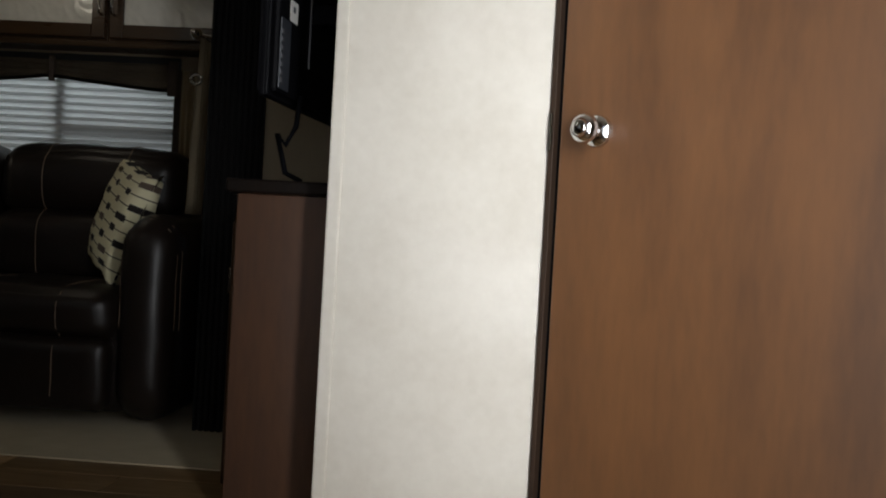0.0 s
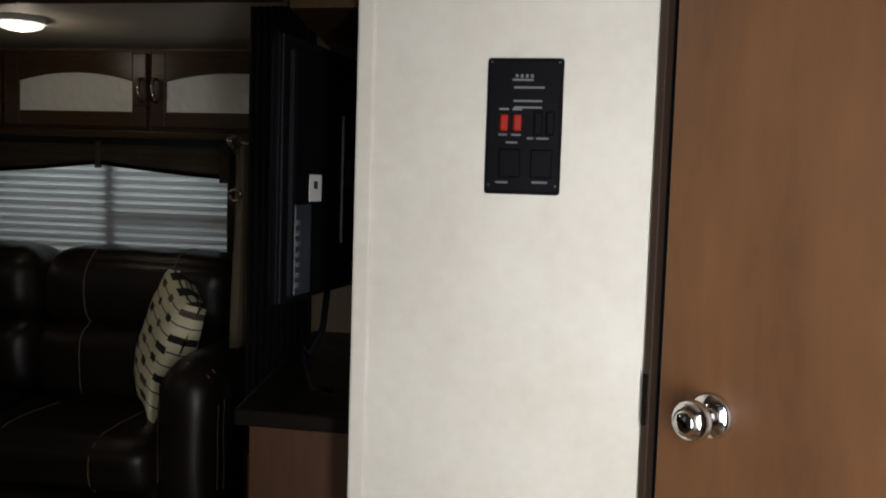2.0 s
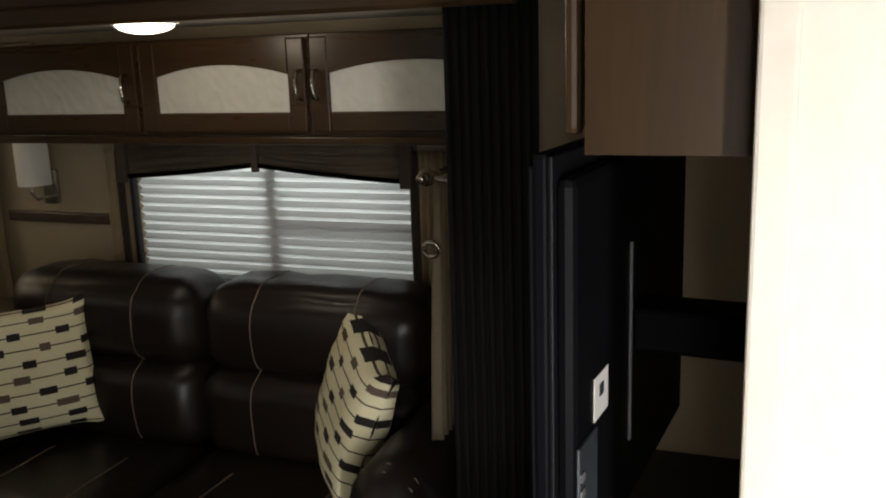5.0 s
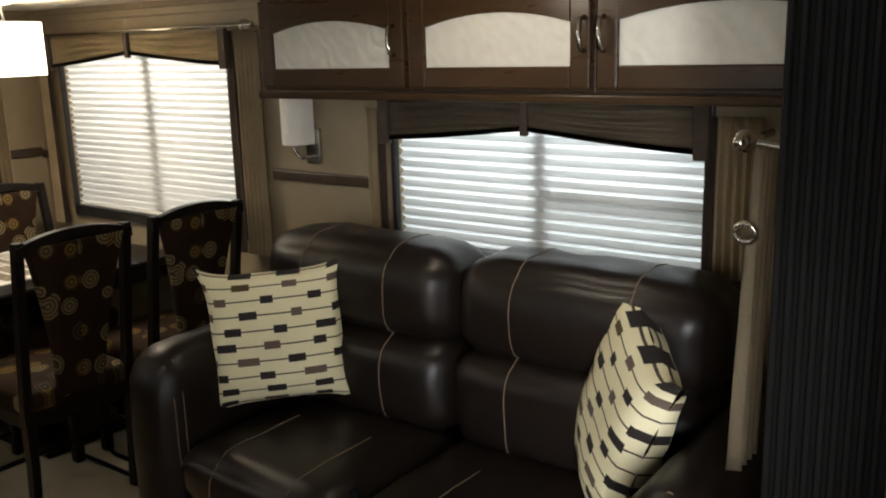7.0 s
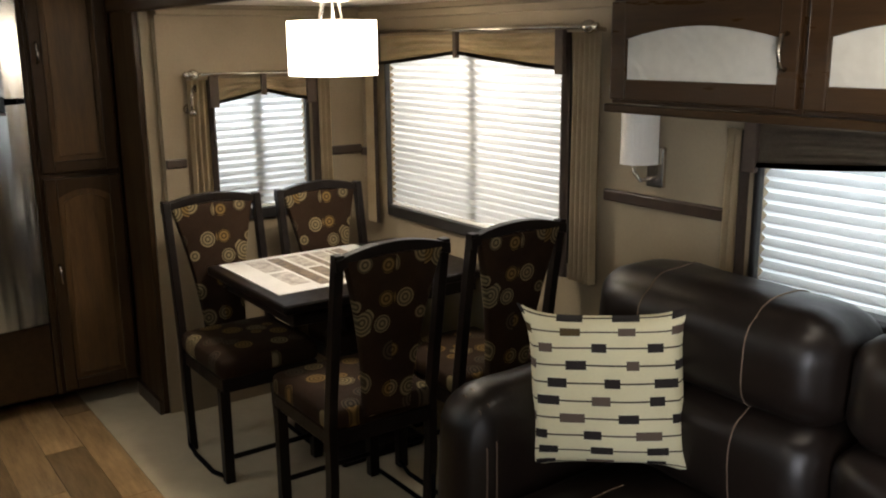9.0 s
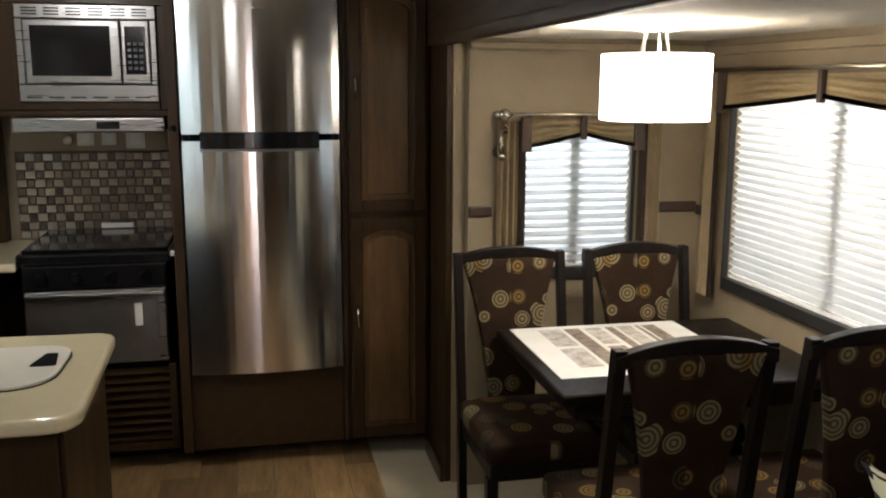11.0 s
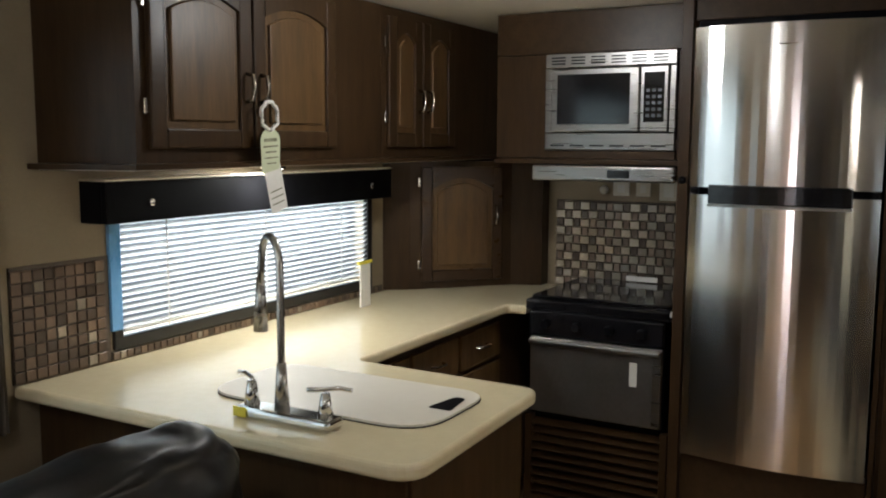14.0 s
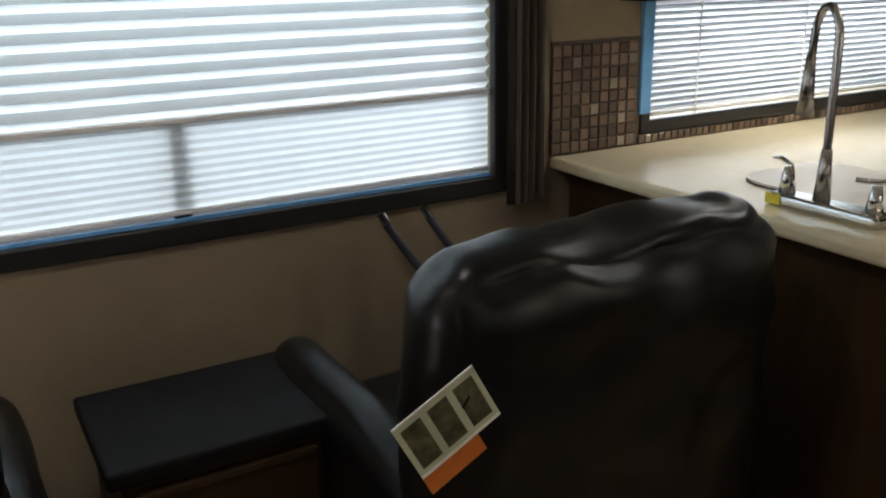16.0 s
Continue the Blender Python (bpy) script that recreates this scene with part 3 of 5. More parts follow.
# ---------------------------------------------------------------- monitor panel on the partition
mp_ = thing("monitor_panel", 0.572, 2.10, 1.33, "black tank monitor panel with two lit red rockers on the partition", "control panel")
part("plate", box((0.512, 2.090, 1.219), (0.632, 2.10, 1.433), 0.005), BLACKP, mp_)
for x in (0.535, 0.556):
    r_ = part("rocker", box((x, 2.083, 1.318), (x + 0.013, 2.090, 1.344), 0.003), REDLED, mp_, "lit red rocker switch")
for x in (0.588, 0.607):
    part("rocker", box((x, 2.084, 1.312), (x + 0.014, 2.090, 1.35), 0.003), BLACKP, mp_)
for x in (0.535, 0.585):
    part("socket_cover", box((x, 2.085, 1.245), (x + 0.034, 2.090, 1.29), 0.003), BLACKP, mp_)
for i in range(4):
    part("indicator", box((0.557 + i * 0.008, 2.0885, 1.402), (0.561 + i * 0.008, 2.0905, 1.407)), INK, mp_)
for x0, x1, z in [(0.552, 0.585, 1.397), (0.555, 0.603, 1.385), (0.555, 0.60, 1.364), (0.556, 0.60, 1.354), (0.533, 0.548, 1.351), (0.554, 0.569, 1.351), (0.533, 0.546, 1.311), (0.553, 0.568, 1.311), (0.578, 0.588, 1.306), (0.593, 0.612, 1.306), (0.545, 0.563, 1.299), (0.53, 0.55, 1.236), (0.588, 0.612, 1.237)]:
    part("print_bar", box((x0, 2.0890, z), (x1, 2.0905, z + 0.003)), INK, mp_)
for x in (0.519, 0.625):
    for z in (1.233, 1.426):
        part("screw", rod((x, 2.0905, z), (x, 2.0885, z), 0.002, seg=8), GREYP, mp_)

mp_.location.z += 0.062
mp_.location.x += 0.006

# ---------------------------------------------------------------- television corner
tv_cab = thing("television_cabinet", 0.18, 2.65, 0, "brown wood low cabinet with dark top beside the sofa", "cabinet")
part("body", prism([(0.045, 2.31), (-0.105, 3.19), (0.335, 3.19), (0.335, 2.31)], 0.0, 0.81, "z"), REDW, tv_cab)
part("end_panel", box((0.04, 2.30, 0.0), (0.335, 2.308, 0.81), 0.002), REDW, tv_cab, "brown laminate end panel")
part("worktop", prism([(0.015, 2.28), (-0.138, 3.195), (0.337, 3.195), (0.337, 2.28)], 0.812, 0.845, "z", 0.006), BLACKW, tv_cab)
FACE = Matrix.Translation((0.045, 2.31, 0)) @ Matrix.Rotation(math.atan2(0.15, 0.88), 4, "Z")
for v_ in (0.02, 0.46):
    d = part("cabinet_door", box((-0.018, v_, 0.08), (-0.002, v_ + 0.41, 0.74), 0.006, m=FACE), WOOD, tv_cab)
    part("handle", tube([FACE @ Vector(p) for p in ((-0.018, v_ + 0.2, 0.62), (-0.045, v_ + 0.2, 0.61), (-0.045, v_ + 0.2, 0.55), (-0.018, v_ + 0.2, 0.54))], 0.005), BRONZE, d)
TVM = Matrix.Translation((0.127, 2.58, 0)) @ Matrix.Rotation(radians(-5), 4, "Z")
tv = thing("television", 0.127, 2.58, 1.05, "flat black television on a swing arm, seen from behind", "television")
part("screen", box((-0.026, -0.288, 1.065), (-0.020, 0.325, 1.555), 0.001, m=TVM), LCD, tv)
part("bezel", box((-0.020, -0.295, 1.05), (-0.004, 0.332, 1.57), 0.004, m=TVM), BLACKP, tv)
part("edge_band", box((-0.004, -0.293, 1.053), (0.002, 0.330, 1.567), 0.002, m=TVM), LCD, tv)
part("back_cover", box((0.002, -0.288, 1.06), (0.024, 0.322, 1.545), 0.012, m=TVM), BLACKP, tv)
part("connector_panel", box((0.0235, -0.284, 1.07), (0.028, -0.212, 1.245), 0.004, m=TVM), GREYP, tv, "grey-blue connector panel")
for i in range(7):
    part("connector", box((0.028, -0.282, 1.085 + i * 0.02), (0.030, -0.269, 1.095 + i * 0.02), m=TVM), INK, tv)
part("sticker", box((0.0245, -0.218, 1.25), (0.0255, -0.160, 1.303), m=TVM), WHITEP, tv, "white paper sticker")
part("sticker_print", box((0.0255, -0.198, 1.275), (0.026, -0.180, 1.29), m=TVM), GREYP, tv)
part("edge_strip", box((0.024, -0.052, 1.16), (0.027, -0.045, 1.43), m=TVM), INK, tv)
part("swing_arm", box((0.024, -0.04, 1.28), (0.208, 0.04, 1.34), 0.006, m=TVM), BLACKP, tv)
up = thing("television_upper_cabinet", 0.17, 2.5, 1.58, "dark wood wall cabinet above the television", "cabinet")
part("body", prism([(0.165, 2.15), (0.03, 2.95), (0.337, 2.95), (0.337, 2.15)], 1.585, 2.075, "z"), WOOD, up)
UFACE = Matrix.Translation((0.165, 2.15, 0)) @ Matrix.Rotation(math.atan2(0.135, 0.80), 4, "Z")
part("crown", box((-0.05, -0.0, 1.95), (0.0, 0.86, 2.075), 0.02, m=UFACE), WOOD, up)
for v_ in (0.02, 0.42):
    part("cabinet_door", box((-0.018, v_, 1.60), (-0.002, v_ + 0.37, 1.94), 0.006, m=UFACE), WOOD, up)
cable = single("tv_cable", tube([(0.155, 2.42, 1.07), (0.15, 2.41, 0.99), (0.13, 2.39, 0.94), (0.11, 2.38, 0.968), (0.13, 2.40, 0.87), (0.16, 2.45, 0.853)], 0.007), BLACKP, "black cable hanging onto the cabinet top", "cable", smooth=True)

# ---------------------------------------------------------------- wall-mounted frames of reference
NORTH = Matrix(((1, 0, 0, 0), (0, -1, 0, 4.02), (0, 0, 1, 0), (0, 0, 0, 1)))
SOUTH = Matrix(((1, 0, 0, 0), (0, 1, 0, 0.60), (0, 0, 1, 0), (0, 0, 0, 1)))
WEST = Matrix(((0, 1, 0, -4.08), (1, 0, 0, 0), (0, 0, 1, 0), (0, 0, 0, 1)))
EASTS = Matrix(((0, -1, 0, -0.36), (1, 0, 0, 0), (0, 0, 1, 0), (0, 0, 0, 1)))


def hung(name, bm, mat, parent, m, label="", smooth=False):
    """A part given along a wall: u along it, d into the room, w up."""
    bm.transform(m)
    bmesh.ops.recalc_face_normals(bm, faces=bm.faces[:])
    return part(name, bm, mat, parent, label, smooth)


def shade_window(number, hole, m, pitch, label, lower=None, mid=True, side=0.014, sheer=None):
    """A black framed window with its pane and a pleated shade drawn down to lower."""
    u0, u1, w0, w1 = hole
    win = structure("window_%d" % number, box((u0 - side, -0.012, w0 - 0.045), (u0 + 0.004, 0.016, w1 + 0.04), 0.005), FRAMEB, label, "window")
    win.data.transform(m)
    hung("frame", box((u1 - 0.004, -0.012, w0 - 0.045), (u1 + side, 0.016, w1 + 0.04), 0.005), FRAMEB, win, m)
    hung("frame", box((u0, -0.012, w1), (u1, 0.016, w1 + 0.04), 0.005), FRAMEB, win, m)
    hung("sill", box((u0, -0.012, w0 - 0.045), (u1, 0.018, w0 + 0.004), 0.005), FRAMEB, win, m)
    if mid:
        um = (u0 + u1) / 2
        hung("mullion", box((um - 0.02, -0.056, w0), (um + 0.02, -0.036, sheer or w1)), FRAMEB, win, m)
    pane = hung("pane", box((u0, -0.05, w0), (u1, -0.045, w1)), GLASS, win, m)
    pane.visible_shadow = False
    low = w0 + 0.012 if lower is None else lower
    split = low if sheer is None else sheer
    n = max(4, round((w1 - split) / pitch))
    bm = bmesh.new()
    rows = []
    for i in range(2 * n + 1):
        w, d = w1 - (w1 - split) * i / (2 * n), (-0.012 if i % 2 else -0.034)
        rows.append((bm.verts.new((u0 + 0.004, d, w)), bm.verts.new((u1 - 0.004, d, w))))
    for a, b in zip(rows, rows[1:]):
        bm.faces.new((a[0], a[1], b[1], b[0]))
    hung("shade", bm, SHADE, win, m, "white pleated cloth shade drawn down")
    if sheer is not None:
        hung("middle_rail", box((u0 + 0.004, -0.032, split - 0.014), (u1 - 0.004, -0.008, split), 0.004), WHITEP, win, m)
        bm, rows = bmesh.new(), []
        n = max(4, round((split - 0.014 - low) / 0.02))
        for i in range(2 * n + 1):
            w, d = split - 0.014 - (split - 0.014 - low) * i / (2 * n), (-0.019 if i % 2 else -0.0215)
            rows.append((bm.verts.new((u0 + 0.004, d, w)), bm.verts.new((u1 - 0.004, d, w))))
        for a, b in zip(rows, rows[1:]):
            bm.faces.new((a[0], a[1], b[1], b[0]))
        hung("lower_shade", bm, SHADE, win, m, "plain white lower shade cloth")
    hung("bottom_rail", box((u0 + 0.004, -0.032, low - 0.012), (u1 - 0.004, -0.01, low), 0.003), WHITEP, win, m)
    return win


def folds(amount, count, phase=0.0):
    return lambda u, v: amount * math.sin(u * math.tau * count + phase + 0.8 * math.sin(3 * v)) * (0.6 + 0.4 * v)


def drape(u0, u1, w0, w1, m, label, band=None, cloth=DRAPE, group="window drapes"):
    """A narrow gathered side drape with a dark band on one edge."""
    mid = m @ Vector(((u0 + u1) / 2, 0.05, w0))
    t = thing("drape", *mid, label, "curtain", group)
    hung("cloth", sheet((u0, 0.042, w1), (u1 - u0, 0, 0), (0, 0, w0 - w1), 44, 8, folds(0.015, max(2.5, (u1 - u0) / 0.024), 1.3 * u0)), cloth, t, m, smooth=True)
    if band:
        a, b = band
        hung("band", sheet((a, 0.046, w1), (b - a, 0, 0), (0, 0, w0 - w1), 6, 8, folds(0.004, 1)), DRAPEB, t, m, smooth=True)
    return t


def valance(u0, u1, w0, w1, rise, m, label, cloth=DRAPE):
    """A swagged valance: gathered cloth with a dark edge that rises to the middle."""
    t = thing("valance", *(m @ Vector(((u0 + u1) / 2, 0.05, w0))), label, "curtain", "window valances")

    def swag(lift, off):
        bm = bmesh.new()
        nu, nv = 40, 18
        rows = []
        for j in range(nv + 1):
            row = []
            for i in range(nu + 1):
                u = i / nu
                bottom = w0 + rise * (1 - abs(2 * u - 1)) ** 1.3
                top = w1
                if lift:
                    top, low = bottom + 0.010, bottom - 0.005
                else:
                    low = bottom
                w = top + (low - top) * j / nv
                sagw = 0.019 * math.sin(j * 1.25 + 2.6 * math.sin(u * math.tau) + 0.5 * math.sin(9 * u)) * (1 - abs(2 * abs(2 * u - 1) - 1)) if not lift else 0
                row.append(bm.verts.new((u0 + (u1 - u0) * u, 0.05 + off + sagw, w)))
            rows.append(row)
        for a, b in zip(rows, rows[1:]):
            for i in range(nu):
                bm.faces.new((a[i], a[i + 1], b[i + 1], b[i]))
        bmesh.ops.solidify(bm, geom=bm.faces[:], thickness=0.003)
        return bm

    hung("cloth", swag(False, 0), cloth, t, m, smooth=True)
    hung("edge_band", swag(True, 0.012), DRAPEB, t, m, smooth=True)
    um = (u0 + u1) / 2
    for a, b in ((u0 - 0.03, u0 + 0.012), (um - 0.012, um + 0.012), (u1 - 0.012, u1 + 0.03)):
        hung("tab", box((a, 0.048, w0 + (rise if abs(a + 0.012 - um) < 0.01 else 0) - 0.02), (b, 0.068, w1 + 0.012), 0.004), DRAPEB, t, m)
    return t


def rail_rod(u0, u1, w, m, ends):
    t = thing("curtain_rod", *(m @ Vector(((u0 + u1) / 2, 0.07, w))), "antique nickel curtain rod with ball ends", "curtain rod", "curtain rods")
    hung("pole", rod((u0, 0.075, w), (u1, 0.075, w), 0.008), BRONZE, t, m, smooth=True)
    for u in ends:
        hung("finial", join(ball((u, 0.075, w), 0.022, 1.1, 1, 1), ball((u + (0.03 if u > u0 + 0.1 else -0.03), 0.075, w), 0.014)), BRONZE, t, m, smooth=True)
        hung("bracket", rod((u, 0.0, w - 0.01), (u, 0.075, w), 0.007), BRONZE, t, m)
    return t


shade_window(1, WIN_B, NORTH, 0.034, "wide black-framed window with white pleated shade behind the sofa", 0.9)
shade_window(2, WIN_M, NORTH, 0.029, "large black-framed dinette window with white pleated shade", side=0.006)
shade_window(3, WIN_S, WEST, 0.034, "small black-framed window with white pleated shade beside the dinette")
shade_window(4, WIN_E, SOUTH, 0.039, "large black-framed window with white pleated shade behind the recliners", 0.905, side=0.04, sheer=1.12)
hung("sash_rail", box((-1.315, -0.058, 1.115), (-0.775, -0.04, 1.145)), TRIMW, bpy.data.objects["window_1"], NORTH, "brown sash rail of the sliding pane")
south_window = bpy.data.objects["window_4"]
# daylight in the gap under the shade, painted as a blue strip
hung("film_edge", box((-2.49, -0.004, 0.8795), (-0.81, 0.004, 0.890), 0.002), BLUE_EDGE, south_window, SOUTH, "blue edge strip, protective film and painted daylight")
drape(-1.955, -1.90, 0.95, 1.38, NORTH, "tan gathered drape with dark band", (-1.90, -1.865))
drape(-0.735, -0.62, 0.95, 1.38, NORTH, "tan gathered drape with dark band", (-0.765, -0.735))
drape(-2.60, -2.47, 0.80, 1.655, NORTH, "long tan gathered drape with dark band", (-2.645, -2.60))
drape(-3.96, -3.90, 0.80, 1.60, NORTH, "narrow tan gathered drape with dark band", (-3.90, -3.865))
drape(3.155, 3.235, 0.86, 1.48, WEST, "tan gathered drape with dark band", (3.235, 3.265))
drape(3.76, 3.82, 0.86, 1.48, WEST, "tan gathered drape with dark band", (3.725, 3.76))
end_drape = thing("drape", -0.41, 3.345, 0.755, "tan drape tied on a short rod at the slide-out end", "curtain", "window drapes")
# same tan cloth as the other drapes, darkened in colour against the near dome
hung("cloth", sheet((3.28, 0.05, 1.385), (0.12, 0, 0), (0, 0.02, -0.63), 30, 12, folds(0.014, 4, 0.7)), DRAPE_SHADED, end_drape, EASTS, smooth=True)
hung("tie", tube([(3.27, 0.062 + 0.02 * math.cos(k * 0.7), 1.235 + 0.018 * math.sin(k * 0.7)) for k in range(10)], 0.006), BRONZE, end_drape, EASTS, "antique nickel scroll holdback", True)
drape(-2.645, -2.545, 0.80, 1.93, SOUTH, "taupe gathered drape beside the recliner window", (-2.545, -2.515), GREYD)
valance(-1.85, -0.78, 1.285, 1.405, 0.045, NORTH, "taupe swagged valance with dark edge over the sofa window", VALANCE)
valance(-3.84, -2.65, 1.535, 1.655, 0.05, NORTH, "tan swagged valance with dark edge over the dinette window")
valance(3.27, 3.71, 1.385, 1.485, 0.045, WEST, "tan swagged valance with dark edge over the small window")
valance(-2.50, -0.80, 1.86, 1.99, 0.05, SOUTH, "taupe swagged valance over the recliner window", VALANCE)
rail_rod(-3.90, -2.49, 1.672, NORTH, (-2.49,))
rail_rod(3.17, 3.80, 1.505, WEST, (3.17,))
rail_rod(3.27, 3.44, 1.40, EASTS, (3.29,))


def holdback(u, w, m):
    """A scrolled metal holdback under a rod's end."""
    t = thing("curtain_holdback", *(m @ Vector((u, 0.0, w))), "antique nickel scrolled holdback on the wall", "holdback", "holdbacks")
    hung("rosette", rod((u, 0.0, w), (u, 0.012, w), 0.022, 0.018, 18), BRONZE, t, m)
    hung("scroll", tube([(u, 0.012, w), (u, 0.05, w), (u - 0.012, 0.075, w + 0.03), (u - 0.006, 0.08, w + 0.08), (u + 0.012, 0.07, w + 0.10), (u + 0.016, 0.06, w + 0.075)], 0.006), BRONZE, t, m, smooth=True)
    hung("knob", ball((u, 0.058, w - 0.012), 0.016), BRONZE, t, m, smooth=True)


holdback(3.165, 1.36, WEST)

# ---------------------------------------------------------------- cabinets over the sofa


def arched_door(parent, u0, u1, w0, w1, m, frame, panel, handle_u, arch=0.035, glass=False, stile=0.055, label="", handle_w=None, top=None):
    """A framed cabinet door with an arched panel and a pull, lying on d = 0."""
    um, n = (u0 + u1) / 2, 10
    d = hung("cabinet_door", box((u0, 0, w0), (u0 + stile, 0.02, w1), 0.005), frame, parent, m, label)
    hung("stile", box((u1 - stile, 0, w0), (u1, 0.02, w1), 0.005), frame, d, m)
    hung("rail", box((u0 + stile, 0, w0), (u1 - stile, 0.02, w0 + stile), 0.005), frame, d, m)
    a, b = u0 + stile, u1 - stile
    low = [(a + (b - a) * i / n, w1 - (top or stile) - arch * (2 * i / n - 1) ** 2) for i in range(n + 1)]
    hung("arched_rail", prism([(b, w1), (a, w1), *low], 0, 0.02, "y"), frame, d, m)
    field = [(a - 0.004, w0 + stile - 0.004), (b + 0.004, w0 + stile - 0.004), *[(x, w + 0.006) for x, w in low[::-1]]]
    if glass:
        hung("pane", prism(field, 0.004, 0.009, "y"), ETCHED, d, m, "frosted glass with waving lines")
    else:
        hung("panel", prism(field, 0.0, 0.009, "y"), panel, d, m)
        k = 0.022
        inner = [(a + k, w0 + stile + k), (b - k, w0 + stile + k), *[(um + (x - um) * (1 - 2 * k / (b - a)), w - k) for x, w in low[::-1]]]
        hung("raised_field", prism(inner, 0.009, 0.019, "y", 0.004), panel, d, m)
    if handle_u is not None:
        hw = (w0 + w1) / 2 if handle_w is None else handle_w
        hung("handle", tube([(handle_u, 0.02, hw + 0.042), (handle_u, 0.044, hw + 0.036), (handle_u, 0.05, hw), (handle_u, 0.044, hw - 0.036), (handle_u, 0.02, hw - 0.042)], 0.0065), BRONZE, d, m, "antique nickel pull", True)
    return d


CABN = Matrix(((1, 0, 0, 0), (0, -1, 0, 3.76), (0, 0, 1, 0), (0, 0, 0, 1)))
for u0, u1, hu in ((-2.20, -1.578, -1.62), (-1.576, -0.976, -1.00), (-0.974, -0.32, -0.945)):
    c = thing("overhead_cabinet", (u0 + u1) / 2, 3.89, 1.45, "brown wood overhead cabinet with frosted glass door above the sofa", "cabinet", "overhead cabinets")
    part("body", box((u0, 3.761, 1.45), (u1, 4.015, 1.745), 0.003), CABGOLD, c)
    arched_door(c, u0 + 0.008, u1 - 0.008, 1.462, 1.735, CABN, CABGOLD, CABGOLD, hu, 0.032, True, 0.058, top=0.072)
single("cabinet_light_rail", box((-2.21, 3.735, 1.425), (-0.31, 3.765, 1.449), 0.006), WOODX, "dark wood moulding under the overhead cabinets", "trim")

# ---------------------------------------------------------------- sconce, pendant, dome light
sc = thing("wall_sconce", -2.24, 3.99, 1.2, "wall sconce with pale half-drum fabric shade, unlit", "wall lamp")
ring = [(-2.285 + 0.062 * math.cos(a), 4.0 - 0.085 * math.sin(a)) for a in [math.pi * k / 14 for k in range(15)]]
part("shade", prism(ring, 1.245, 1.43, "z"), SCONCEW, sc, "pale fabric shade")
part("wall_plate", box((-2.275, 4.003, 1.17), (-2.205, 4.02, 1.30), 0.006), BRONZE, sc)
part("arm", tube([(-2.24, 4.005, 1.20), (-2.26, 3.96, 1.195), (-2.275, 3.95, 1.22), (-2.28, 3.95, 1.25)], 0.007), BRONZE, sc, smooth=True)

PX, PY = -3.22, 3.40
pend = thing("pendant_lamp", PX, PY, 1.5, "lit white fabric drum pendant over the dinette table", "pendant lamp")
bm = bmesh.new()
outer = []
for k in range(48):
    a = k * math.tau / 48
    rr = 0.147 + 0.0035 * math.cos(12 * a)
    sq = 1.0 / max(abs(math.cos(a)) ** 4 + abs(math.sin(a)) ** 4, 0.5) ** 0.12
    outer.append((rr * sq * math.cos(a), rr * sq * math.sin(a)))
lo = [bm.verts.new((PX + x, PY + y, 1.515)) for x, y in outer]
hi = [bm.verts.new((PX + x, PY + y, 1.705)) for x, y in outer]
for k in range(48):
    bm.faces.new((lo[k], lo[(k + 1) % 48], hi[(k + 1) % 48], hi[k]))
bmesh.ops.solidify(bm, geom=bm.faces[:], thickness=0.003)
part("shade", bm, LAMPW, pend, "glowing white fabric drum", True)
part("diffuser", rod((PX, PY, 1.518), (PX, PY, 1.522), 0.142, seg=48), LAMPW, pend)
for k in range(3):
    a = k * math.tau / 3 + 0.4
    part("rod", rod((PX + 0.045 * math.cos(a), PY + 0.045 * math.sin(a), 1.70), (PX + 0.03 * math.cos(a), PY + 0.03 * math.sin(a), 1.775), 0.006), CHROME, pend)
part("canopy", rod((PX, PY, 1.772), (PX, PY, SLIDE_TOP), 0.06, 0.065, 28), WHITEP, pend, smooth=False)
part("hub", rod((PX, PY, 1.60), (PX, PY, 1.70), 0.012), CHROME, pend)
pend.children[0].visible_shadow = False
pend.children[1].visible_shadow = False
dome = thing("dome_light", -1.22, 3.35, 1.79, "round ceiling dome light, lit", "ceiling light")
part("base", rod((-1.22, 3.35, 1.772), (-1.22, 3.35, SLIDE_TOP), 0.085, 0.088, 32), WHITEP, dome)
lens_ = part("lens", ball((-1.22, 3.35, 1.772), 0.075, 1, 1, 0.32, seg=24), GLOW, dome, "glowing frosted lens", True)
lens_.visible_shadow = False

# ---------------------------------------------------------------- sofa
sofa = thing("sofa", -1.3, 3.5, 0, "dark brown leather two-seat sofa with pale stitching in the slide-out", "sofa")
part("base", box((-2.17, 3.16, 0.05), (-0.43, 3.95, 0.34), 0.03, 3), LEATHER, sofa, smooth=False)
def stitched(name, bm, parent, cuts, axis, start, stop):
    """A leather pad with lines of thread laid on its skin."""
    lines = [traced(bm, c, axis, start, stop) for c in cuts]
    p = part(name, bm, LEATHER, parent, smooth=True)
    for pts in lines:
        part("seam", tube(pts, 0.0022, 6), STITCH, p)
    return p


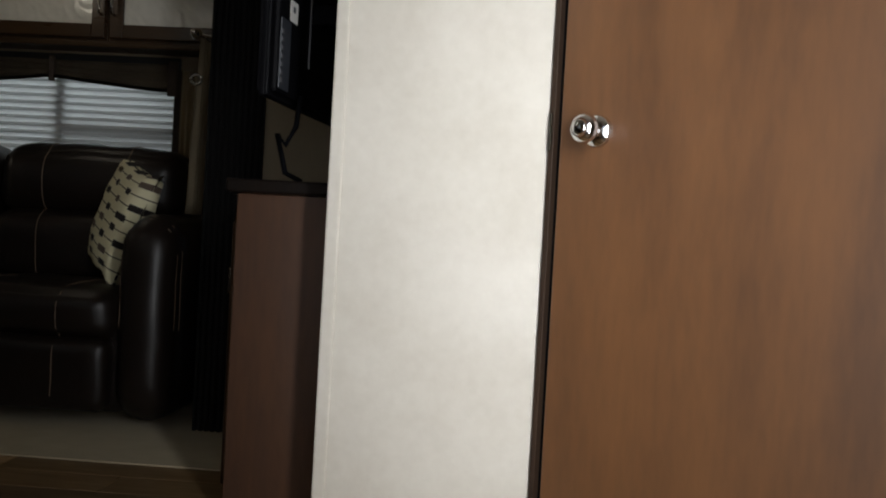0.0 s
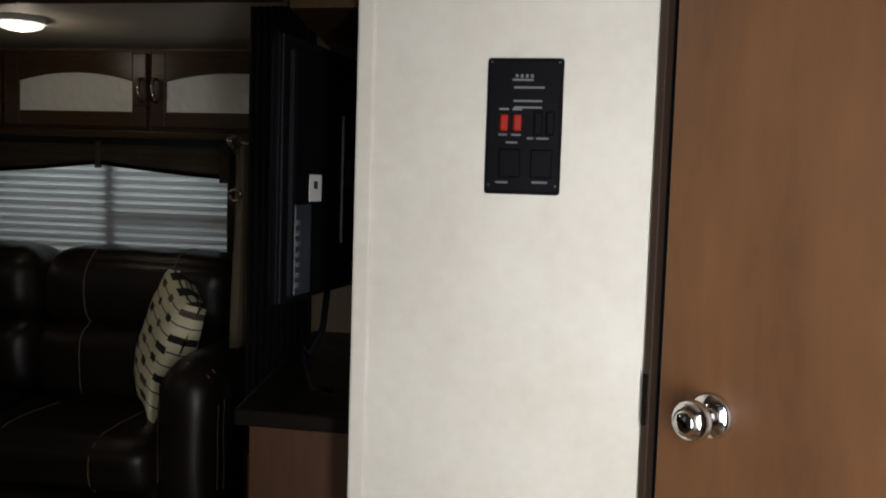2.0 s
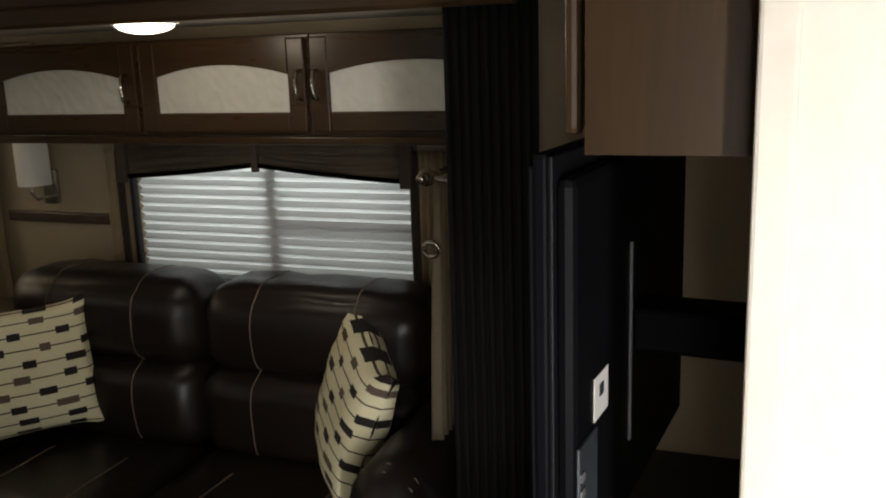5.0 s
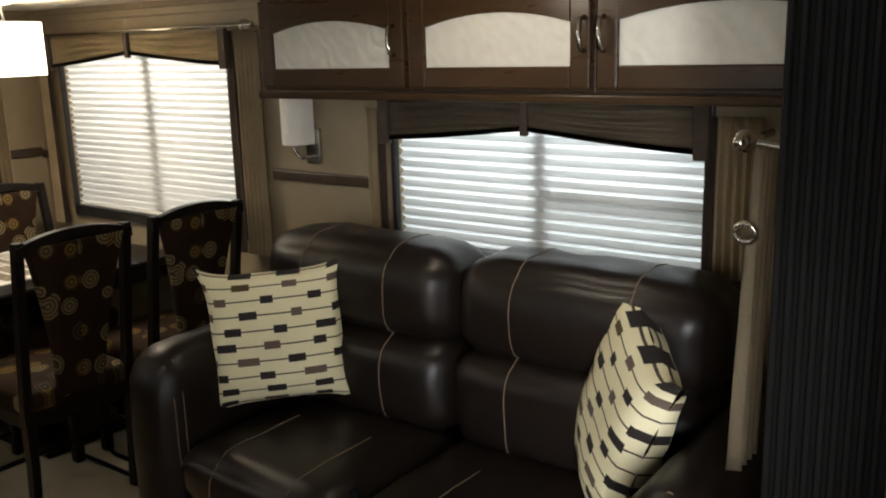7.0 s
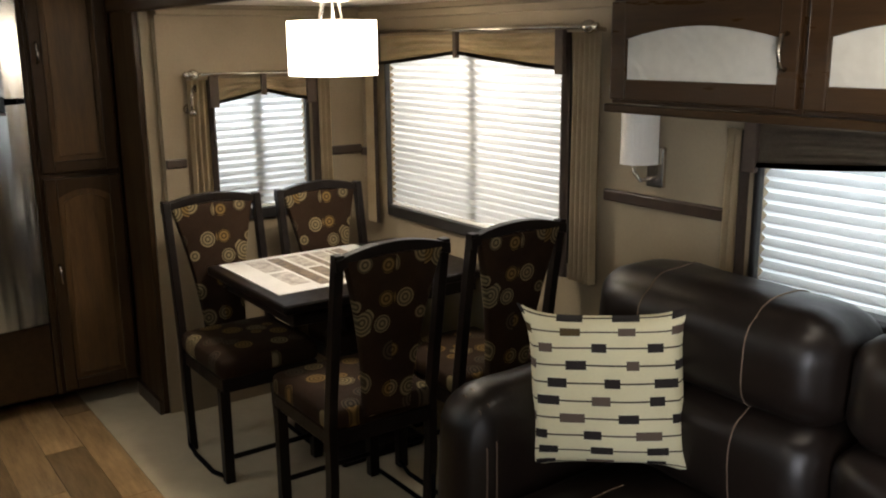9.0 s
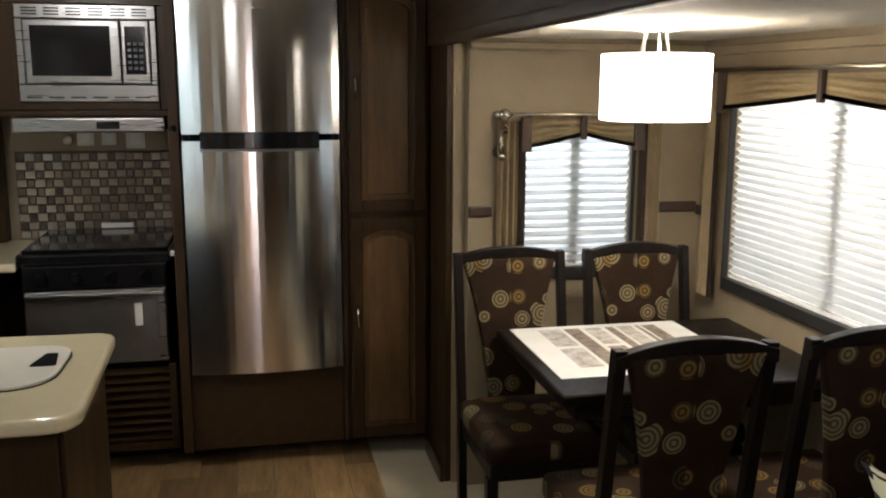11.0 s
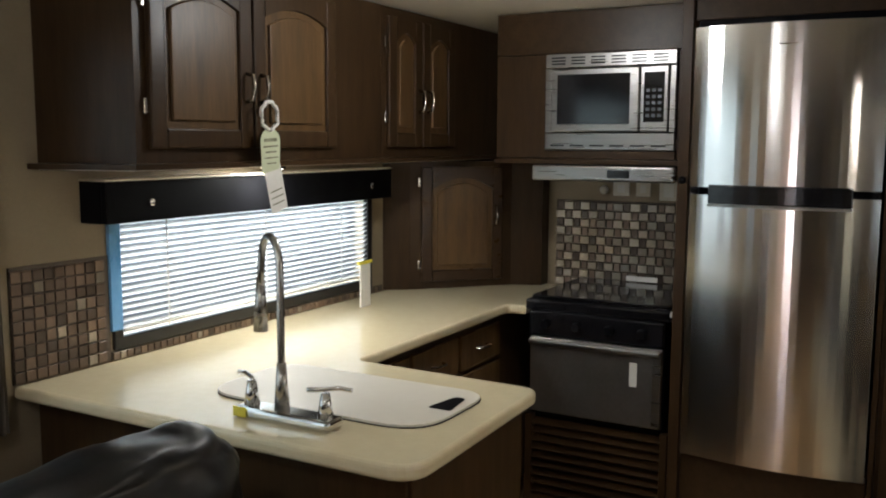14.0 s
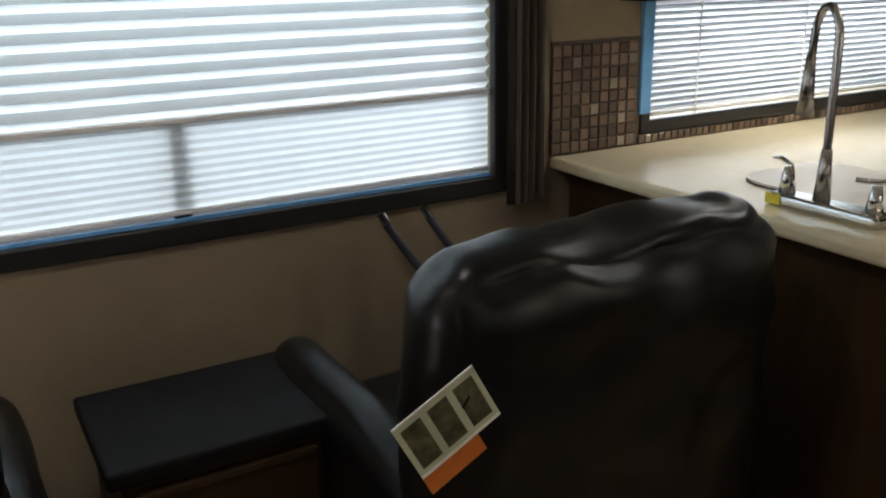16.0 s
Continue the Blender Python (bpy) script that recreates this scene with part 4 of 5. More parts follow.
for x0, x1, k in ((-1.985, -1.36, 1), (-1.35, -0.615, 2)):
    bx0, bx1 = (-2.12, -1.36) if k == 1 else (-1.35, -0.585)
    two = [x0 + (x1 - x0) * f for f in (0.28, 0.74)]
    stitched("seat_cushion", cushion((x0, 3.10, 0.30), (x1, 3.68, 0.475), 0.07, (0.0, 0.012, 0.02), wrinkle=0.008, seed=k), sofa, two, 0, 60, 205)
    stitched("footrest_panel", cushion((x0 + 0.01, 3.085, 0.06), (x1 - 0.01, 3.19, 0.31), 0.04, (0, 0.01, 0), wrinkle=0.006, seed=k + 5), sofa, two, 0, 120, 230)
    two = [bx0 + (bx1 - bx0) * f for f in (0.28, 0.72)]
    stitched("back_cushion", cushion((bx0, 3.60, 0.72), (bx1, 3.90, 1.005), 0.10, (0.004, 0.02, 0.012), wrinkle=0.010, seed=k + 7), sofa, two, 0, 50, 225)
    stitched("lumbar_cushion", cushion((bx0, 3.575, 0.45), (bx1, 3.86, 0.755), 0.09, (0.004, 0.022, 0), wrinkle=0.010, seed=k + 9), sofa, two, 0, 120, 225)
for x0, x1, k in ((-2.20, -1.985, 3), (-0.615, -0.40, 4)):
    stitched("arm", cushion((x0, 3.09, 0.04), (x1, 3.92, 0.735), 0.10, (0.01, 0.012, 0.018), wrinkle=0.007, seed=k), sofa, (3.14, 3.165), 1, -20, 200)
part("back_shell", box((-2.02, 3.84, 0.06), (-0.58, 3.97, 0.96), 0.04, 3), LEATHER, sofa)
part("recline_lever", tube([(-1.30, 3.16, 0.47), (-1.30, 3.14, 0.50), (-1.30, 3.13, 0.53)], 0.011), BLACKP, sofa, smooth=True)


def throw_pillow(m, label, size=0.42, seed=0):
    """A square knife-edge pillow: full in the middle, pinched at its corners."""
    n = 20
    bm = bmesh.new()
    uvl = bm.loops.layers.uv.new("UVMap")
    grids = []
    for side in (1, -1):
        g = []
        for j in range(n + 1):
            row = []
            for i in range(n + 1):
                u, v = 2 * i / n - 1, 2 * j / n - 1
                ear = 0.03 * abs(u * v) ** 10
                pull = 1 - 0.13 * (1 - u ** 4) * abs(v) ** 3 + ear
                pullx = 1 - 0.13 * (1 - v ** 4) * abs(u) ** 3 + ear
                h = 0.072 * (max(0, 1 - u ** 2) * max(0, 1 - v ** 2)) ** 0.33 + 0.007 * abs(u * v) ** 8
                w = 0.007 * noise.noise(Vector((u * 2.2 + seed, v * 2.2, side)))
                row.append(bm.verts.new((u * size / 2 * pullx, side * (h + 0.002) + w, v * size / 2 * pull)))
            g.append(row)
        grids.append(g)
    for s, g in enumerate(grids):
        for j in range(n):
            for i in range(n):
                q = [(i, j), (i + 1, j), (i + 1, j + 1), (i, j + 1)]
                q = q if s else q[::-1]
                f = bm.faces.new([g[b][a] for a, b in q])
                for lp, (a, b) in zip(f.loops, q):
                    lp[uvl].uv = (a / n, b / n)
    bmesh.ops.remove_doubles(bm, verts=bm.verts[:], dist=0.0045)
    t = new("throw_pillow", mesh_of("throw_pillow", bm, PILLOW, True))
    t.matrix_world = m
    PLACE[t] = m
    tagged(t, label, "pillow", "throw pillows")
    return t


throw_pillow(Matrix.Translation((-1.885, 3.45, 0.735)) @ Matrix.Rotation(radians(43), 4, "Z") @ Matrix.Rotation(radians(-8), 4, "X") @ Matrix.Rotation(radians(-3), 4, "Y"), "cream pillow with dark bar print against the sofa arm", 0.45, seed=1)
throw_pillow(Matrix.Translation((-0.765, 3.50, 0.725)) @ Matrix.Rotation(radians(-50), 4, "Z") @ Matrix.Rotation(radians(-16), 4, "X") @ Matrix.Rotation(radians(14), 4, "Y"), "cream pillow with dark bar print leaning in the sofa corner", 0.47, seed=4)

# ---------------------------------------------------------------- dinette
table = thing("dinette_table", -3.37, 3.53, 0, "espresso wood dinette table by the window", "table")
part("tabletop", box((-3.76, 3.08, 0.715), (-3.04, 3.99, 0.75), 0.010, 3), BLACKW, table)
part("apron", box((-3.70, 3.14, 0.65), (-3.10, 3.95, 0.714), 0.004), BLACKW, table)
part("pedestal", box((-3.46, 3.48, 0.05), (-3.34, 3.60, 0.65), 0.01), BLACKW, table)
part("foot_plate", box((-3.62, 3.36, 0.006), (-3.18, 3.74, 0.05), 0.012), BLACKW, table)
mat_ = thing("brochure_sheet", -3.46, 3.44, 0.75, "large printed brochure sheet with pictures on the table", "brochure")
part("paper", box((-3.74, 3.125, 0.7505), (-3.18, 3.755, 0.7535)), WHITEP, mat_)
for x0, x1, y0, y1, k in ((-3.70, -3.50, 3.22, 3.30, 0), (-3.47, -3.27, 3.22, 3.30, 0), (-3.70, -3.22, 3.315, 3.37, 1), (-3.70, -3.50, 3.39, 3.45, 0), (-3.47, -3.24, 3.39, 3.45, 1), (-3.70, -3.22, 3.47, 3.50, 1), (-3.70, -3.22, 3.515, 3.57, 0), (-3.70, -3.22, 3.585, 3.60, 1), (-3.70, -3.45, 3.61, 3.66, 1), (-3.42, -3.22, 3.61, 3.66, 1)):
    part("printed_picture", box((x0, y0, 0.7535), (x1, y1, 0.7541)), INKD if k else INKP, mat_)


def dining_chair(m, label):
    """Upholstered chair: seat toward +x, flaring back, rocker-free legs with a low stretcher frame."""
    c = new("dining_chair")
    PLACE[c] = Matrix.Identity(4)
    tagged(c, label, "chair", "chairs round the table")
    part("seat", cushion((-0.01, -0.205, 0.42), (0.43, 0.205, 0.505), 0.03, (0, 0, 0.012), 8), DISCSEAT, c, "brown cushion with ringed discs", True)
    part("seat_frame", box((0.0, -0.195, 0.37), (0.42, 0.195, 0.425), 0.006), BLACKW, c)
    for s in (-1, 1):
        part("front_leg", box((0.375, s * 0.185 - 0.019, 0.006), (0.415, s * 0.185 + 0.019, 0.38), 0.004), BLACKW, c)
        pts = [(0.05, 0.006), (0.012, 0.006), (-0.012, 0.25), (-0.012, 0.44), (-0.055, 0.75), (-0.098, 1.02), (-0.062, 1.02), (-0.02, 0.75), (0.028, 0.44), (0.03, 0.25)]
        part("back_leg", prism(pts, s * 0.192 - 0.015, s * 0.192 + 0.015, "y", 0.003), BLACKW, c)
        part("sled_rail", tube([(0.395, s * 0.185, 0.10), (0.385, s * 0.198, 0.03), (0.30, s * 0.212, 0.018), (0.12, s * 0.212, 0.018), (0.03, s * 0.205, 0.03), (0.0, s * 0.195, 0.09), (-0.005, s * 0.192, 0.17)], 0.009, 8), BLACKP, c, "bent black metal rail", True)
    part("stretcher", rod((0.39, -0.185, 0.10), (0.39, 0.185, 0.10), 0.010), BLACKW, c)
    # vase-shaped padded back between the posts
    n = 14
    outl = []
    for i in range(n + 1):
        z = 0.46 + 0.54 * i / n
        half = 0.085 + 0.09 * (i / n) ** 1.7
        outl.append((half, z))
    ring_ = [(h, z) for h, z in outl] + [(-h, z) for h, z in outl[::-1]]
    bm = prism(ring_, -0.018, 0.018, "x", 0.006)
    for v in bm.verts:
        v.co.x += -0.012 - 0.075 * max(0, (v.co.z - 0.44) / 0.58)
    part("backrest", bm, DISCS, c, "brown vase-shaped pad with ringed discs", True)
    arc = [(-0.207 + 0.414 * i / 12, 1.005 + 0.035 * (1 - (2 * i / 12 - 1) ** 2)) for i in range(13)]
    top = arc + [(y, z - 0.035) for y, z in arc[::-1]]
    bm = prism(top, -0.10, -0.065, "x", 0.003)
    part("top_rail", bm, BLACKW, c)
    c.matrix_world = m
    return c


base_chair = dining_chair(pose(-3.745, 3.145, 0.0), "espresso wood dining chair with ringed-disc upholstery")
copy_thing(base_chair, pose(-3.745, 3.635, 0.0))
copy_thing(base_chair, pose(-2.68, 3.245, 0.0, 0, 0, 180))
copy_thing(base_chair, pose(-2.68, 3.745, 0.0, 0, 0, 180))
# two unseen ceiling domes, added to house the kitchen and lounge fill bulbs
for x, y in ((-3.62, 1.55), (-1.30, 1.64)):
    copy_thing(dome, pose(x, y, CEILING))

# ---------------------------------------------------------------- kitchen
WESTF = Matrix(((0, 1, 0, -4.45), (1, 0, 0, 0), (0, 0, 1, 0), (0, 0, 0, 1)))
SUPPER = Matrix(((1, 0, 0, 0), (0, 1, 0, 0.90), (0, 0, 1, 0), (0, 0, 0, 1)))

pantry = thing("pantry_cabinet", -4.75, 2.81, 0, "tall dark wood pantry with two arched doors", "cabinet")
part("body", box((-5.095, 2.62, 0.09), (-4.452, 2.97, 2.075), 0.003), WOOD, pantry)
part("kick", box((-5.09, 2.622, 0.0), (-4.665, 2.968, 0.09)), BLACKW, pantry)
arched_door(pantry, 2.635, 2.955, 1.09, 2.02, WESTF, WOOD, PANELW, 2.66, 0.035, handle_w=1.60, stile=0.05)
arched_door(pantry, 2.635, 2.955, 0.10, 1.065, WESTF, WOOD, PANELW, 2.66, 0.035, handle_w=0.645, stile=0.05)

surround = thing("fridge_surround", -4.75, 2.28, 0, "dark wood cabinet around the refrigerator", "cabinet")
part("side_panel", box((-5.095, 1.925, 0.09), (-4.43, 1.965, 2.075), 0.003), WOOD, surround)
part("side_panel", box((-5.095, 2.600, 0.09), (-4.44, 2.618, 2.075), 0.003), WOOD, surround)
part("kick_panel", box((-4.52, 1.967, 0.09), (-4.455, 2.598, 0.42), 0.003), WOODX, surround)
part("kick", box((-5.09, 1.927, 0.0), (-4.665, 2.616, 0.09)), BLACKW, surround)
part("top_panel", box((-5.09, 1.967, 2.0), (-4.45, 2.598, 2.075), 0.003), WOODX, surround)
part("hinge_knob", ball((-4.425, 1.945, 1.44), 0.014), BLACKP, surround, smooth=True)

fridge = thing("refrigerator", -4.7, 2.285, 0.43, "two-door stainless steel refrigerator with black handle strip", "refrigerator")


def curved_door(z0, z1):
    """A door panel whose front bows outward."""
    y0, y1, n = 1.975, 2.592, 24
    arc = [(-4.418 + 0.036 * (1 - (2 * i / n - 1) ** 2), y0 + (y1 - y0) * i / n) for i in range(n + 1)]
    return prism([(-4.47, y0), *arc, (-4.47, y1)], z0, z1, "z")


part("case", box((-5.05, 1.975, 0.435), (-4.475, 2.592, 1.975), 0.006), BLACKP, fridge)
part("door", curved_door(0.437, 1.392), STEEL, fridge, "brushed steel lower door")
part("door", curved_door(1.418, 1.972), STEEL, fridge, "brushed steel freezer door")
arc = [(-4.408 + 0.036 * (1 - ((y - 2.2835) / 0.3085) ** 2), y) for y in [2.045 + 0.465 * i / 16 for i in range(17)]]
part("handle_strip", prism([(-4.46, 2.045), *[(x + 0.004, y) for x, y in arc], (-4.46, 2.51)], 1.362, 1.428, "z", 0.003), BLACKG, fridge, "black recessed handle strip")
part("handle_lip", prism([(-4.46, 2.045), *[(x + 0.012, y) for x, y in arc], (-4.46, 2.51)], 1.352, 1.361, "z"), STEELH, fridge)
part("badge", box((-4.387, 2.26, 1.90), (-4.380, 2.32, 1.907), 0.002), CHROME, fridge)
part("top_strip", box((-4.47, 1.985, 1.975), (-4.43, 2.585, 1.998), 0.004), BLACKP, fridge)
for y in (1.98, 2.565):
    part("hinge", box((-4.44, y, 1.396), (-4.405, y + 0.025, 1.414), 0.003), BLACKP, fridge)

# microwave cabinet, hood, range
mwc = thing("microwave_cabinet", -4.8, 1.6, 1.5, "dark wood cabinet that holds the microwave", "cabinet")
part("body", box((-5.095, 1.16, 1.914), (-4.52, 1.922, 2.075), 0.003), WOODX, mwc)
part("side_panel", box((-5.095, 1.16, 1.51), (-4.52, 1.375, 1.912), 0.003), WOOD, mwc)
part("side_panel", box((-5.095, 1.895, 1.51), (-4.52, 1.922, 1.912), 0.003), WOOD, mwc)
part("shelf", box((-5.095, 1.16, 1.487), (-4.50, 1.922, 1.508), 0.003), WOODX, mwc)
part("rail", box((-4.60, 1.376, 1.509), (-4.512, 1.894, 1.541), 0.003), WOODX, mwc)
mw = thing("microwave", -4.75, 1.64, 1.51, "stainless steel built-in microwave with vented trim frame", "microwave")
part("case", box((-5.0, 1.40, 1.56), (-4.52, 1.87, 1.90)), BLACKP, mw)
part("trim_frame", box((-4.52, 1.378, 1.865), (-4.502, 1.892, 1.925), 0.004), STEELH, mw)
part("trim_frame", box((-4.52, 1.378, 1.512), (-4.502, 1.892, 1.585), 0.004), STEELH, mw)
part("trim_frame", box((-4.52, 1.378, 1.587), (-4.502, 1.405, 1.863), 0.004), STEELH, mw)
part("trim_frame", box((-4.52, 1.868, 1.587), (-4.502, 1.892, 1.863), 0.004), STEELH, mw)
for g in range(6):
    for k in range(3):
        y = 1.405 + g * 0.08
        part("vent_slot", box((-4.5025, y, 1.878 + k * 0.013), (-4.4995, y + 0.055, 1.884 + k * 0.013)), BLACKP, mw)
for g in range(6):
    part("vent_slot", box((-4.5025, 1.405 + g * 0.08, 1.528), (-4.4995, 1.46 + g * 0.08, 1.534)), BLACKP, mw)
d = part("door", box((-4.52, 1.407, 1.589), (-4.494, 1.757, 1.861), 0.006), STEELH, mw)
part("door_window", box((-4.4945, 1.432, 1.622), (-4.491, 1.722, 1.835), 0.004), BLACKG, d, "black glass window")
part("control_panel", box((-4.52, 1.760, 1.589), (-4.494, 1.866, 1.861), 0.005), STEELH, mw)
part("keypad", box((-4.4945, 1.775, 1.63), (-4.491, 1.852, 1.835), 0.003), BLACKG, mw)
for r_ in range(5):
    for k in range(3):
        part("key", box((-4.4915, 1.784 + k * 0.022, 1.65 + r_ * 0.026), (-4.490, 1.798 + k * 0.022, 1.663 + r_ * 0.026)), GREYP, mw)

mw.scale.z, mw.location.z = 0.893, 1.541

hood = thing("range_hood", -4.75, 1.64, 1.42, "slim stainless steel range hood with black centre control", "range hood")
part("body", box((-5.095, 1.36, 1.43), (-4.47, 1.905, 1.486), 0.003), BLACKP, hood)
part("front_lip", prism([(1.352, 1.425), (1.912, 1.425), (1.912, 1.484), (1.352, 1.484)], -4.47, -4.44, "x", 0.008), STEELH, hood)
part("control", box((-4.4405, 1.66, 1.44), (-4.437, 1.745, 1.47), 0.003), BLACKG, hood)

rng = thing("gas_range", -4.75, 1.6, 0, "black gas range with stainless oven door", "stove")
part("body", box((-5.06, 1.335, 0.47), (-4.505, 1.885, 0.90), 0.004), BLACKP, rng)
part("cooktop", box((-5.06, 1.315, 0.90), (-4.485, 1.905, 0.945), 0.010), BLACKG, rng)
part("cover", box((-5.05, 1.33, 0.946), (-4.52, 1.89, 0.958), 0.004), BLACKG, rng, "black glass cooktop cover")
part("control_fascia", box((-4.505, 1.335, 0.80), (-4.478, 1.885, 0.90), 0.008), BLACKG, rng)
for i in range(4):
    part("knob", rod((-4.478, 1.41 + i * 0.13, 0.85), (-4.455, 1.41 + i * 0.13, 0.85), 0.020, 0.016, 18), BLACKP, rng, smooth=False)
d = part("oven_door", box((-4.505, 1.34, 0.485), (-4.482, 1.88, 0.795), 0.006), OVENG, rng, "dark steel oven door")
part("door_edge", box((-4.484, 1.845, 0.49), (-4.476, 1.878, 0.79), 0.004), STEELH, d)
part("handle", box((-4.476, 1.342, 0.765), (-4.452, 1.878, 0.792), 0.010, 3), STEELH, d, "satin steel handle rail")
part("sticker", box((-4.4825, 1.755, 0.64), (-4.481, 1.785, 0.735)), WHITEP, d, "white paper sticker")
part("cover_sticker", box((-5.036, 1.56, 0.963), (-5.032, 1.70, 0.985)), WHITEP, rng)
grille = thing("furnace_grille", -4.5, 1.6, 0.1, "dark wood louvred grille below the oven", "grille")
part("frame", box((-4.53, 1.315, 0.09), (-4.50, 1.345, 0.465), 0.003), WOOD, grille)
part("frame", box((-4.53, 1.875, 0.09), (-4.50, 1.905, 0.465), 0.003), WOOD, grille)
part("backing", box((-4.72, 1.345, 0.09), (-4.54, 1.875, 0.465)), BLACKP, grille)
part("bottom_rail", box((-4.53, 1.345, 0.09), (-4.50, 1.875, 0.125), 0.003), WOODX, grille)
part("kick", box((-4.72, 1.317, 0.0), (-4.665, 1.903, 0.12)), BLACKW, grille)
for i in range(9):
    z = 0.135 + i * 0.036
    part("slat", prism([(-4.535, z + 0.018), (-4.503, z), (-4.497, z + 0.006), (-4.53, z + 0.024)], 1.346, 1.874, "y"), WOODX, grille)
part("edge_clip", box((-4.50, 1.905, 0.925), (-4.475, 1.922, 0.945), 0.003), WHITEP, rng)

# upper cabinets over the kitchen window
for i, (u0, u1) in enumerate(((-3.76, -2.885), (-4.62, -4.06))):
    c = thing("kitchen_upper_cabinet", (u0 + u1) / 2, 0.75, 1.5, "dark wood kitchen wall cabinet with two arched doors", "cabinet", "kitchen wall cabinets")
    if i == 0:
        part("body", prism([(-4.058, 0.603), (-2.80, 0.603), (-2.875, 0.90), (-4.058, 0.90)], 1.51, 2.075, "z"), WOOD, c)
    else:
        part("body", box((-5.09, 0.603, 1.51), (-4.06, 0.90, 2.075), 0.003), WOOD, c)
    mid_ = (u0 + u1) / 2
    arched_door(c, mid_ + 0.004, u1 - 0.03, 1.55, 2.04, SUPPER, WOOD, PANELW, mid_ + 0.032, 0.035, handle_w=1.73, stile=0.055)
    arched_door(c, u0 + 0.01, mid_ - 0.004, 1.55, 2.04, SUPPER, WOOD, PANELW, mid_ - 0.032, 0.035, handle_w=1.73, stile=0.055)
    for z in (1.64, 1.92):
        part("hinge", box((u1 - 0.028, 0.902, z), (u1 - 0.014, 0.91, z + 0.045), 0.003), BRONZE, c)
single("wall_cabinet_moulding", prism([(-5.09, 0.605), (-2.765, 0.605), (-2.85, 0.925), (-5.09, 0.925)], 1.494, 1.509, "z"), WOODX, "dark wood moulding under the kitchen cabinets", "trim")
single("wall_cabinet_soffit", prism([(-5.05, 0.605), (-2.80, 0.605), (-2.875, 0.89), (-5.05, 0.89)], 1.490, 1.4935, "z"), CEIL, "pale underside of the kitchen cabinets", "panel")
puck = thing("puck_light", -3.55, 0.80, 1.478, "small round lit puck light under the kitchen cabinet", "light")
part("ring", rod((-3.55, 0.80, 1.480), (-3.55, 0.80, 1.4897), 0.042, 0.045, 28), CHROME, puck)
part("lens", rod((-3.55, 0.80, 1.478), (-3.55, 0.80, 1.4799), 0.034, seg=28), GLOW, puck, "glowing frosted lens")
puck.children[0].visible_shadow = False
puck.children[1].visible_shadow = False

# corner cabinet on the counter
ca, cb = Vector((-4.60, 0.70)), Vector((-4.96, 1.03))
corner = thing("corner_cabinet", -4.9, 0.8, 0.91, "dark wood corner cabinet standing on the counter", "cabinet")
part("body", prism([(-4.53, 0.603), (ca.x, ca.y), (cb.x, cb.y), (-5.02, 1.16), (-5.095, 1.16), (-5.095, 0.603)], 0.912, 1.486, "z"), WOOD, corner)
along_ = (ca - cb).normalized()
CORNER = Matrix(((along_.x, -along_.y, 0, cb.x), (along_.y, along_.x, 0, cb.y), (0, 0, 1, 0), (0, 0, 0, 1)))
if (CORNER.to_3x3() @ Vector((0, 1, 0))).x < 0:
    CORNER = CORNER @ Matrix.Diagonal((1, -1, 1, 1))
arched_door(corner, 0.05, (ca - cb).length - 0.05, 0.945, 1.46, CORNER, CABGOLD, PANELW, 0.09, 0.05, handle_w=1.24, stile=0.05)
for z in (1.0, 1.37):
    hung("hinge", box(((ca - cb).length - 0.047, 0.002, z), ((ca - cb).length - 0.033, 0.012, z + 0.045), 0.003), BRONZE, corner, CORNER)

# window over the sink, with a slatted blind
kw = structure("window_5", box((WIN_K[0] - 0.03, 0.585, WIN_K[2] - 0.035), (WIN_K[1] + 0.03, 0.612, WIN_K[2] + 0.004), 0.004), FRAMEB, "low black-framed kitchen window with white slatted blind", "window")
part("frame", box((WIN_K[0] - 0.03, 0.585, WIN_K[2]), (WIN_K[0] + 0.004, 0.612, WIN_K[3] + 0.03), 0.004), FRAMEB, kw)
part("frame", box((WIN_K[1] - 0.004, 0.585, WIN_K[2]), (WIN_K[1] + 0.03, 0.612, WIN_K[3] + 0.03), 0.004), FRAMEB, kw)
pane = part("pane", box((WIN_K[0], 0.55, WIN_K[2]), (WIN_K[1], 0.555, WIN_K[3])), GLASS, kw)
pane.visible_shadow = False
# protective film along the window's side
part("film_edge", box((-3.062, 0.598, 1.0), (-3.02, 0.614, 1.33), 0.003), BLUE_EDGE, kw, "blue edge strip, protective film and painted daylight")
blind = thing("slatted_blind", -3.73, 0.60, 0.98, "white slatted blind lowered over the kitchen window", "blind")
slat = box((-0.66, -0.0125, -0.0008), (0.66, 0.0125, 0.0008))
slat_mesh = mesh_of("slat", slat, SLAT)
for i in range(18):
    o = new("slat", slat_mesh)
    o.parent = blind
    o.matrix_basis = pose(0, 0.0, 0.026 + i * 0.0199, 32, 0, 0)
part("bottom_rail", box((-4.39, 0.590, 0.991), (-3.07, 0.610, 1.001), 0.003), WHITEP, blind)
for x in (-4.2, -3.73, -3.25):
    part("ladder_cord", box((x, 0.6135, 0.985), (x + 0.006, 0.6145, 1.36)), WHITEP, blind)
vb = thing("window_valance_box", -3.67, 0.66, 1.33, "black leather-look valance box over the kitchen window", "valance")
part("front", box((-4.43, 0.69, 1.335), (-2.93, 0.712, 1.455), 0.004), BLACKP, vb)
part("top_board", box((-4.43, 0.602, 1.4555), (-2.93, 0.712, 1.462), 0.002), PALE, vb, "pale top board")
part("end", box((-2.952, 0.602, 1.335), (-2.93, 0.69, 1.455), 0.003), BLACKP, vb)
